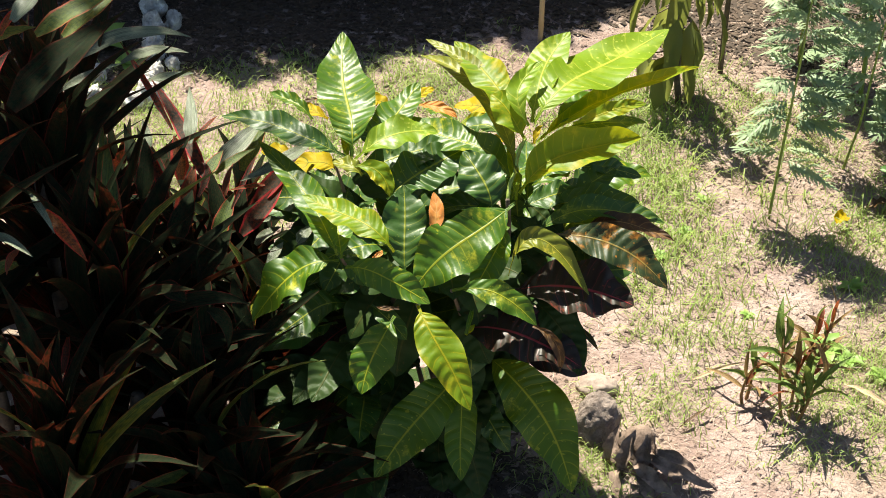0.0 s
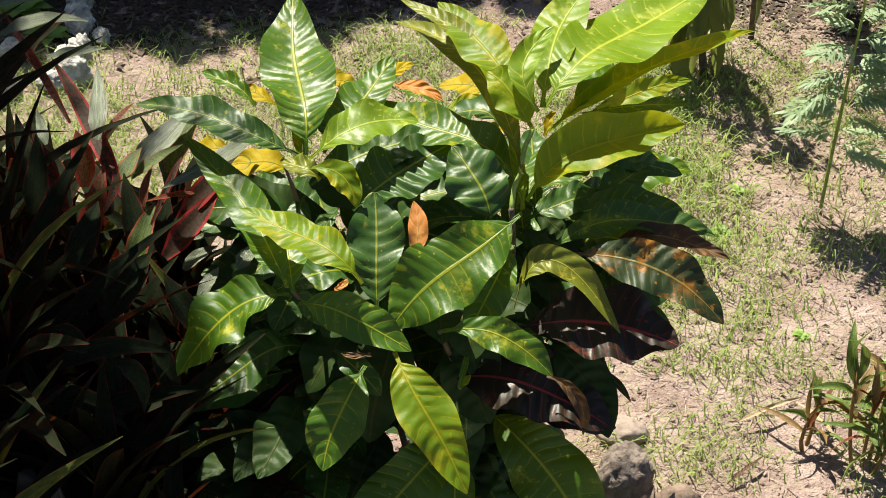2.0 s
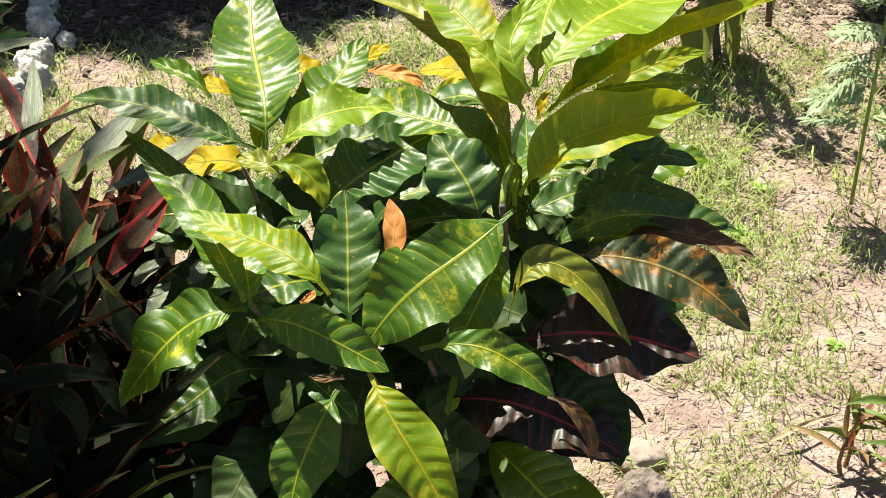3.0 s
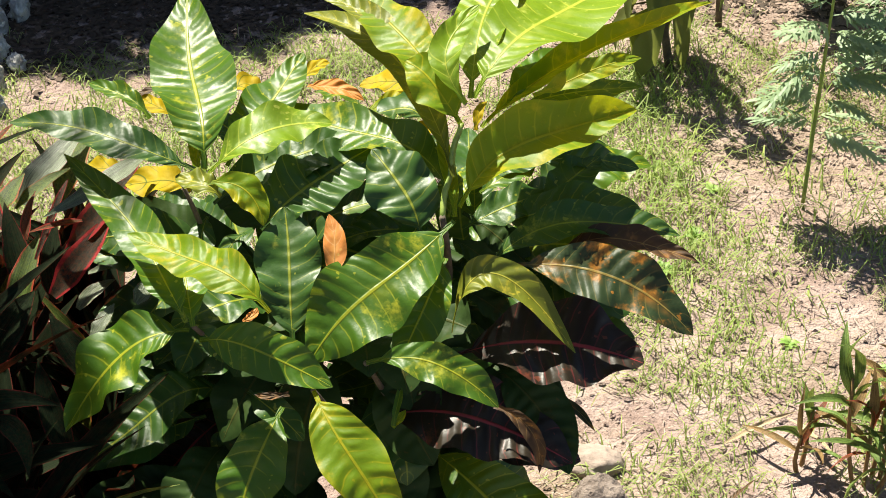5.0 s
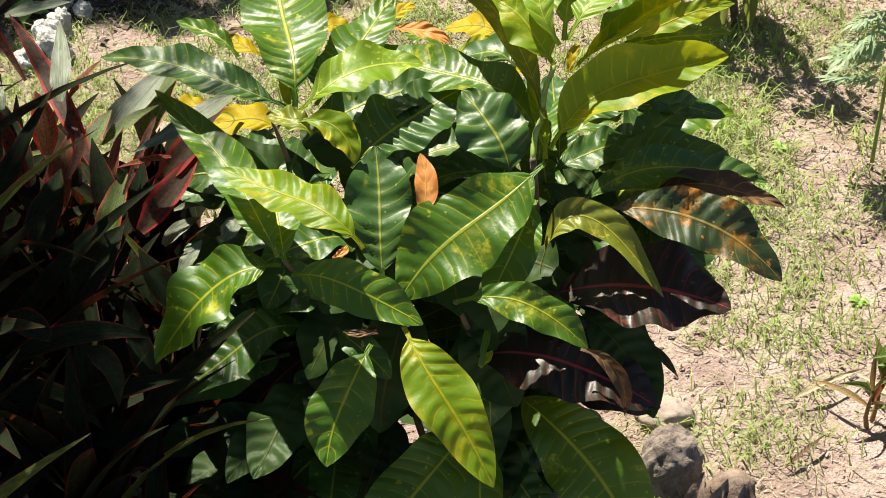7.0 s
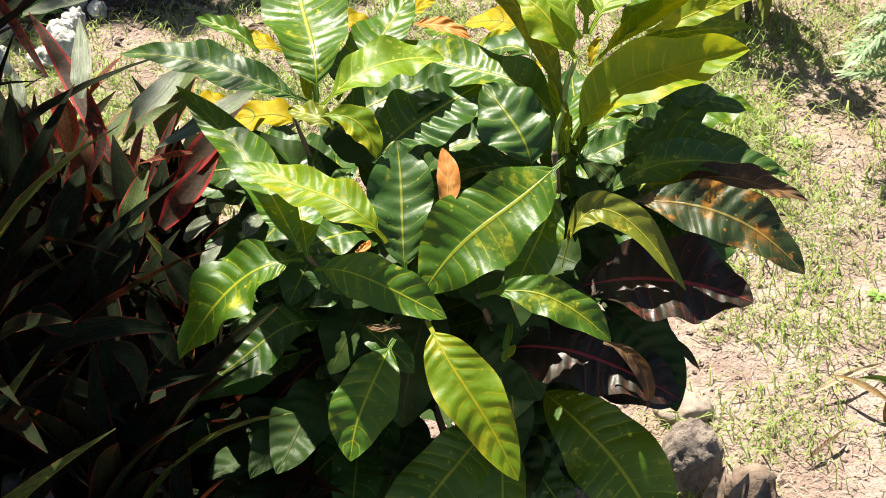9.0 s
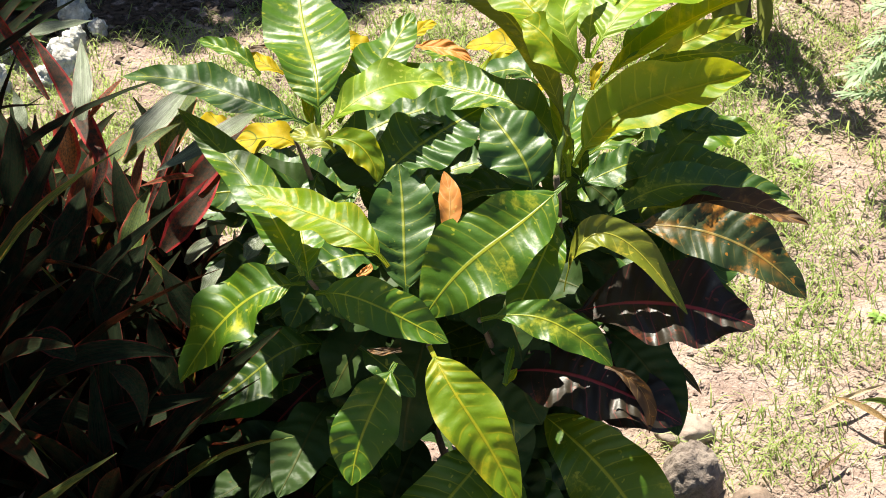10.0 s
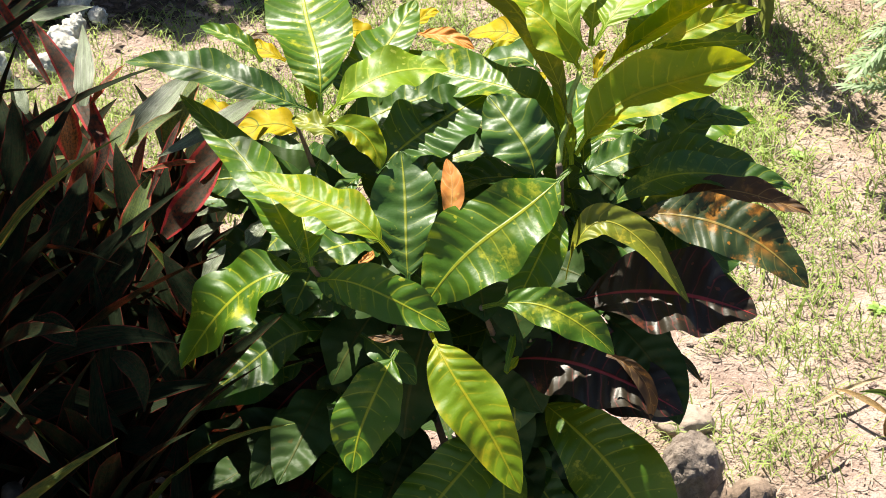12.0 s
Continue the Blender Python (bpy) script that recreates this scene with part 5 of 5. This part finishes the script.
marigold((0.74, 3.05, 0), (0.02, 0.04, 0.6), 70, 45, "bushy feathery-leaved marigold with tall green stems", 0.005, 0.2, 1.1)
marigold((1.12, 3.15, 0), (0.02, 0.04, 0.6), 60, 46, "bushy feathery-leaved marigold with tall green stems", 0.005, 0.2, 1.15)
marigold((0.92, 2.66, 0), (0.04, 0.04, 0.34), 40, 47, "young low feathery-leaved marigold beside taller ones", 0.004, 0.2, 0.9)


# ---- drooping shrub ----
def drooping_plant(place, seed):
    rng = random.Random(seed)
    thing = empty("drooping_plant", place, "limp olive-brown shrub with hanging wilted leaves", "shrub")
    top = Vector((-0.03, 0.02, 0.55))
    pts = curve_points((0, 0, -0.02), top, 0.03, 6, seed)
    part("stem", tube_mesh("thin_trunk", pts, [0.008 - 0.0006 * i for i in range(7)], M["stem_brown"], 7, 0.1, seed), thing)
    for i in range(50):
        t = rng.uniform(0.18, 0.85)
        k = min(int(t * 6), 5)
        p = pts[k].lerp(pts[k + 1], t * 6 - k)
        ang = rng.uniform(0, 6.28)
        out = rng.uniform(0.02, 0.085)
        b = p + Vector((math.cos(ang) * out, math.sin(ang) * out, rng.uniform(0, 0.04)))
        e = b + Vector((math.cos(ang) * 0.03, math.sin(ang) * 0.03, -rng.uniform(0.10, 0.16)))
        e.z = max(e.z, 0.015 + 0.03 * rng.random())
        leaf = part("leaf", blade_mesh("hanging_leaf", b, e, rng.uniform(0.030, 0.046), 0.08, 0, rng.uniform(-70, 70), M["orange" if i == 5 else "hang"], "oval", 0.6, 0.3, 0, seed * 50 + i, 8, 5,
                                       facing=(math.cos(ang), math.sin(ang), 0.3)), thing)
        part("stalk", tube_mesh("stalk", [p, (p + b) / 2 + Vector((0, 0, 0.02)), b], [0.002, 0.0018, 0.0015], M["stem_brown"], 5), leaf)


    rng = random.Random(seed + 9)
    for i in range(26):
        ob = part("seed_pod", POD, thing, "dark red dry seed pod")
        a, h = rng.uniform(0, 6.28), rng.uniform(0.40, 0.60)
        ob.matrix_basis = Matrix.LocRotScale(Vector((0.015 + 0.035 * math.cos(a), -0.02 + 0.03 * math.sin(a), h)), Euler((rng.uniform(-1, 1), rng.uniform(-1, 1), a)), Vector((1, 1, rng.uniform(0.8, 1.5))))


POD = rock_mesh("seed_pod", (0.007, 0.007, 0.010), M["stem_red"], 3, 0.25, 1)
drooping_plant((0.44, 2.82, 0), 51)

# ---- thin saplings at the back ----
for p, h in (((0.118, 3.08, 0), 0.9), ((0.545, 2.98, 0), 0.8)):
    sap = empty("sapling", p, "thin bare brown sapling stem", "sapling", "saplings")
    pts = curve_points((0, 0, -0.02), (0.03, 0.02, h), 0.03, 6, int(h * 100))
    part("stem", tube_mesh("sapling_stem", pts, [0.007 - 0.0005 * i for i in range(7)], M["straw" if h > 0.85 else "stem_brown"], 7, 0.08, 3), sap)

# ---- small shrub at the edge ----
def small_shrub(place, seed, size, count, label):
    rng = random.Random(seed)
    thing = empty("small_shrub", place, label, "shrub", "small shrubs")
    leaf = blade_mesh("oval_leaf", (0, 0, 0), (0.028, 0, 0.004), 0.017, 0.1, 0, 0, M["shrub"], "oval", 0.3, 0.2, 0, seed, 5, 3, facing=(0, 0, 1))
    for i in range(7):
        ang = i * 0.9
        e = Vector((math.cos(ang) * size * 0.6, math.sin(ang) * size * 0.6, size * rng.uniform(0.7, 1.2)))
        pts = curve_points((0, 0, -0.01), e, 0.02, 5, seed + i)
        part("twig", tube_mesh("twig", pts, [0.003 - 0.0004 * k for k in range(6)], M["stem_brown"], 5), thing)
        for k in range(count):
            t = rng.uniform(0.3, 1)
            m = min(int(t * 5), 4)
            p = pts[m].lerp(pts[m + 1], t * 5 - m)
            ob = part("leaf", leaf, thing)
            s = rng.uniform(0.7, 1.3)
            ob.matrix_basis = Matrix.LocRotScale(p, Euler((rng.uniform(-0.6, 0.6), rng.uniform(-0.7, 0.3), rng.uniform(0, 6.28))), (s, s, s))


small_shrub((0.90, 2.30, 0), 61, 0.14, 16, "low shrub with small round green leaves")
small_shrub((1.02, 2.42, 0), 62, 0.18, 16, "low shrub with small round green leaves")


# ---- weeds and litter ----
def rosette(place, seed, size, label="low bright green weed with rounded leaves"):
    rng = random.Random(seed)
    thing = empty("weed", place, label, "weed", "weeds")
    for i in range(rng.randint(7, 11)):
        ang = i * 2.4
        b = Vector((0, 0, 0.004))
        e = Vector((math.cos(ang), math.sin(ang), rng.uniform(0.1, 0.6))) * size * rng.uniform(0.6, 1.1)
        part("leaf", blade_mesh("weed_leaf", b, e, size * 0.5, 0.15, 0, 0, M["weed"], "oval", 0.6, 0.2, 0, seed * 20 + i, 6, 5, facing=(0, 0, 1)), thing)


for i, (x, y, s) in enumerate([(0.66, 1.93, 0.05), (0.70, 1.90, 0.035), (0.74, 2.14, 0.03), (0.42, 2.30, 0.025), (0.76, 1.86, 0.035), (0.36, 2.2, 0.02), (-0.92, 2.95, 0.09), (-0.84, 2.86, 0.06), (0.46, 2.42, 0.02), (0.52, 2.02, 0.018)]):
    rosette((x, y, height(x, y)), 70 + i, s)


def fallen_leaf(place, turn, length, width, kind, seed, label):
    ob = tagged(new("fallen_leaf", blade_mesh("fallen_leaf", (-length / 2, 0, 0.004), (length / 2, 0, 0.006), width, 0.08, 0.03, 0, M[kind], "strap" if length > 4 * width else "oval", 1.6, 0.5, 45 if seed % 2 else -35, seed, 14, 5, facing=(0, 0, 1))), label, "leaf", "fallen leaves")
    ob.location, ob.rotation_euler = place, (0, 0, radians(turn))


fallen_leaf((0.745, 2.365, 0.01), 60, 0.045, 0.03, "yellow", 1, "fallen yellow leaf on the soil")
fallen_leaf((0.84, 2.42, 0.012), 20, 0.08, 0.03, "brown", 2, "fallen rusty-brown leaf by the shrub")
fallen_leaf((0.88, 2.40, 0.015), -30, 0.10, 0.035, "brown", 3, "fallen rusty-brown leaf by the shrub")
fallen_leaf((0.52, 1.80, 0.01), -60, 0.12, 0.009, "straw", 4, "dry straw-coloured strap leaf on the soil")
fallen_leaf((0.45, 1.83, 0.012), 30, 0.12, 0.008, "straw", 5, "dry straw-coloured strap leaf on the soil")
fallen_leaf((0.40, 1.70, 0.01), 45, 0.09, 0.007, "brown", 6, "dry brown strap leaf on the soil")
fallen_leaf((0.72, 1.78, 0.01), -40, 0.11, 0.009, "straw", 7, "dry straw-coloured strap leaf on the soil")
fallen_leaf((-0.27, 1.60, 0.012), 10, 0.13, 0.04, "brown", 8, "dry brown leaf on the soil")
fallen_leaf((-0.14, 1.52, 0.012), 80, 0.10, 0.04, "brown", 9, "dry brown leaf on the soil")
fallen_leaf((0.45, 2.52, 0.012), -10, 0.02, 0.014, "pale", 10, "small pale leaf on the grass")


# ---- grass and straw ----
def grow(name, label, count, seed, kind, lo, hi, width, flat, dense, spread=(-1.9, 2.0, 0.7, 4.0)):
    """Loose blades as one body of stuff; dense(x, y) thins them out."""
    rng = random.Random(seed)
    verts, faces = [], []
    made = 0
    while made < count:
        cx, cy = rng.uniform(spread[0], spread[1]), rng.uniform(spread[2], spread[3])
        if rng.random() > dense(cx, cy):
            continue
        tuft = 1 if flat else rng.randint(2, 7)
        for _ in range(tuft):
            x, y = cx + rng.gauss(0, 0.022), cy + rng.gauss(0, 0.022)
            z = height(x, y)
            ang = rng.uniform(0, 6.28)
            ln = rng.uniform(lo, hi)
            d = Vector((math.cos(ang), math.sin(ang), 0))
            s = Vector((-d.y, d.x, 0)) * width * rng.uniform(0.6, 1.3)
            if flat:
                rise = rng.uniform(0.0, 0.045)
                a = Vector((x, y, z + rng.uniform(0.0005, 0.004)))
                m = a + d * ln * 0.5 + Vector((0, 0, ln * rise + 0.002)) + s * rng.uniform(-1, 1) * 3
                b = a + d * ln + Vector((0, 0, ln * rise * rng.uniform(-0.2, 1.0)))
            else:
                lean = rng.uniform(0.7, 1.4)
                a = Vector((x, y, z - 0.003))
                m = a + d * (ln * 0.4 * lean) + Vector((0, 0, ln * 0.55))
                b = a + d * (ln * lean) + Vector((0, 0, ln * (0.95 - 0.75 * lean * rng.uniform(0.5, 1.1))))
            k = len(verts)
            verts.extend([a - s, a + s, m + s * 0.8, m - s * 0.8, b])
            faces.extend([(k, k + 1, k + 2, k + 3), (k + 3, k + 2, k + 4)])
            made += 1
    tagged(new(name, mesh(name, verts, faces, M[kind], smooth=False)), label, "grass" if kind == "grass" else "litter", kind="stuff")


def back_shade(x, y):
    """1 past the shade's edge on the back bed, where dark flakes deepen it."""
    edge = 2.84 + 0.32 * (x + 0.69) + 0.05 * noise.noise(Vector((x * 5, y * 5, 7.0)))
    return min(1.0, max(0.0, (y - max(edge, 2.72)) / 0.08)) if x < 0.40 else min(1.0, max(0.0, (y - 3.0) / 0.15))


def open_soil(x, y):
    """1 on open soil in the sun, less under the bushes and in the far shade."""
    v = (1.0 if y < 3.0 else 0.12) * (1.0 - 0.94 * back_shade(x, y))
    if x < 0.12 and y < 2.3:
        v *= 0.12
    return v


def grassy(x, y):
    n = noise.noise(Vector((x * 3.1, y * 3.1, 4.0))) + 0.5 * noise.noise(Vector((x * 9, y * 9, 1.0)))
    n += 0.6 * math.exp(-((x - 0.31) ** 2 + (y - 1.74) ** 2) / 0.006)
    if x < 0 and 2.2 < y < 2.95:
        n += 0.42
    return open_soil(x, y) * max(0.03, min(1, 0.15 + 2.3 * n))


def far_grassy(x, y):
    v = max(0, 1 - abs(y - 2.45 - 0.2 * noise.noise(Vector((x * 4, 0, 2)))) / 0.45) * (1 if 0.15 < x < 0.45 else 0.12)
    return min(1, v)


grow("grass", "thin patchy green grass tufts on dry soil", 35000, 1, "grass", 0.016, 0.050, 0.0010, False, grassy)
grow("long_grass", "longer green grass at the edge of the bed", 3600, 2, "grass", 0.03, 0.085, 0.0013, False, far_grassy)
grow("dry_grass", "pale dry grass standing between the green tufts", 4500, 6, "thatch", 0.015, 0.05, 0.0009, False, lambda x, y: 0.8 * open_soil(x, y))
grow("straw", "dry straw and grass clippings on the soil", 15000, 3, "thatch", 0.006, 0.026, 0.0007, True, lambda x, y: 0.15 + 0.85 * open_soil(x, y))
grow("leaf_litter", "brown crumbs of leaf and twig on the soil", 22000, 4, "duff", 0.003, 0.014, 0.0013, True, lambda x, y: 0.6)


def clods(count, seed):
    """Loose crumbs of soil and grit, each a small uneven lump."""
    rng = random.Random(seed)
    verts, faces = [], []
    for _ in range(count):
        x, y = rng.uniform(-0.5, 1.3), rng.uniform(1.0, 3.1)
        r = 0.0016 + 0.0055 * rng.random() ** 3
        z = height(x, y) + 0.25 * r
        k = len(verts)
        for a in range(5):
            q = a * 1.2566 + rng.uniform(-0.35, 0.35)
            w = r * rng.uniform(0.75, 1.3)
            verts.append((x + w * math.cos(q), y + w * math.sin(q), z + r * rng.uniform(-0.2, 0.3)))
        verts.append((x + r * rng.uniform(-0.3, 0.3), y + r * rng.uniform(-0.3, 0.3), z + r * rng.uniform(0.6, 1.0)))
        faces.extend([(k + a, k + (a + 1) % 5, k + 5) for a in range(5)])
    tagged(new("soil_crumbs", mesh("soil_crumbs", verts, faces, M["ground"], smooth=False)), "small dry clods and grit on the soil", "soil", kind="stuff")


clods(9000, 12)
grow("mulch", "brown leaf mulch round the marigolds", 7000, 9, "duff", 0.006, 0.018, 0.0020, True, lambda x, y: 1.0, (0.42, 1.6, 2.5, 3.4))
# Shade on the back bed is put in as near-black leaf flakes.
grow("dark_mulch", "dark brown leaf flakes added to deepen the shade on the back bed", 60000, 10, "mulch", 0.014, 0.036, 0.0055, True, back_shade, (-2.2, 2.0, 2.6, 4.5))
# Dead leaves whose near-black colour also carries the croton's shade on the bed.
grow("bed_mulch", "dark dead leaves that also deepen the shade under the croton", 9000, 14, "mulch", 0.010, 0.030, 0.0048, True,
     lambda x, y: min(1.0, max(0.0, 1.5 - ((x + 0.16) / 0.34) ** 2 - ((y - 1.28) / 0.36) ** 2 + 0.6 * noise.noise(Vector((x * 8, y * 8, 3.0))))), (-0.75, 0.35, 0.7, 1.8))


# ---- shade tree ----
def shade_tree(place, centre, radius, clumps, seed):
    """An unseen tree, added so its crown shades the cordylines: trunk, limbs and a loose crown of small leaves."""
    rng = random.Random(seed)
    thing = empty("shade_tree", place, "unseen tree with a loose dark green crown, added to shade the bed", "tree")
    c = Vector(centre) - Vector(place)
    pts = curve_points((0, 0, -0.1), c, 0.15, 8, seed)
    part("trunk", tube_mesh("trunk", pts, [0.09 - 0.007 * i for i in range(9)], M["bark"], 10, 0.08, seed), thing)
    verts, faces = [], []
    for i in range(clumps):
        d = Vector((rng.gauss(0, 1), rng.gauss(0, 1), rng.gauss(0, 0.7))).normalized() * (radius * rng.uniform(0.35, 1.0))
        d.x, d.z = d.x * (0.66 if i % 4 else 1.6) - (0.0 if i % 4 else 0.5), d.z * 0.6
        e = c + d
        if i < 14:
            lp = curve_points(pts[5 + i % 3], e, 0.08, 5, seed + i)
            part("limb", tube_mesh("limb", lp, [0.025 - 0.004 * k for k in range(6)], M["bark"], 6, 0.1, i), thing)
        for _ in range(60):
            p = e + Vector((rng.gauss(0, 0.085), rng.gauss(0, 0.085), rng.gauss(0, 0.06)))
            ax = Vector((rng.uniform(-1, 1), rng.uniform(-1, 1), rng.uniform(-0.6, 0.3))).normalized() * rng.uniform(0.05, 0.09)
            s = ax.cross(Vector((rng.uniform(-0.5, 0.5), rng.uniform(-0.5, 0.5), 1))).normalized() * ax.length * 0.3
            k = len(verts)
            verts.extend([p, p + ax * 0.5 + s, p + ax, p + ax * 0.5 - s])
            faces.append((k, k + 1, k + 2, k + 3))
    tagged(part("crown", mesh("crown", verts, faces, M["canopy"], smooth=False), thing), kind="stuff")


def hedge(seed):
    """Unseen tall dense shrubs, added along the back to keep the far bed in shade."""
    rng = random.Random(seed)
    for i in range(7):
        x0 = -3.6 + 1.25 * i
        thing = empty("shade_shrub", (x0, 4.4, 0), "unseen tall dense dark green shrub added to shade the back bed", "shrub", "shrubs at the back")
        for k in range(4):
            top = (rng.uniform(-0.4, 0.4), 0.3 + 0.5 * k, 1.6 + 0.5 * k)
            pts = curve_points((rng.uniform(-0.1, 0.1), rng.uniform(0.0, 0.2), -0.05), top, 0.1, 6, seed + k)
            part("stem", tube_mesh("shrub_stem", pts, [0.035 - 0.004 * q for q in range(7)], M["bark"], 7, 0.1, k), thing)
        verts, faces = [], []
        for _ in range(4200):
            z = rng.uniform(0.25, 3.6)
            # The front leans with the sun so the cast shade ends where set.
            front = -1.405 + 0.52 * z + 0.10 * math.sin(7 * (x0 + z)) + 0.06 * noise.noise(Vector((x0 * 3, z * 3, 0)))
            px = rng.uniform(-0.75, 0.75)
            land = x0 + px + 0.3 * z
            front += 0.05 + 0.27 * min(0.6, max(-0.8, land + 0.55)) + 0.40 * min(1.0, max(0.0, (land - 0.15) / 0.3))
            p = Vector((px, front + abs(rng.gauss(0, 0.36)), z))
            ax = Vector((rng.uniform(-1, 1), rng.uniform(-1, 0.6), rng.uniform(-0.8, 0.3))).normalized() * rng.uniform(0.09, 0.17)
            s = ax.cross(Vector((rng.uniform(-0.5, 0.5), rng.uniform(-0.5, 0.5), 1))).normalized() * ax.length * 0.3
            q = len(verts)
            verts.extend([p, p + ax * 0.5 + s, p + ax, p + ax * 0.5 - s])
            faces.append((q, q + 1, q + 2, q + 3))
        tagged(part("crown", mesh("crown", verts, faces, M["canopy"], smooth=False), thing), kind="stuff")


hedge(95)
shade_tree((-2.9, 4.4, 0), (-1.53, 2.53, 3.0), 0.58, 46, 91)
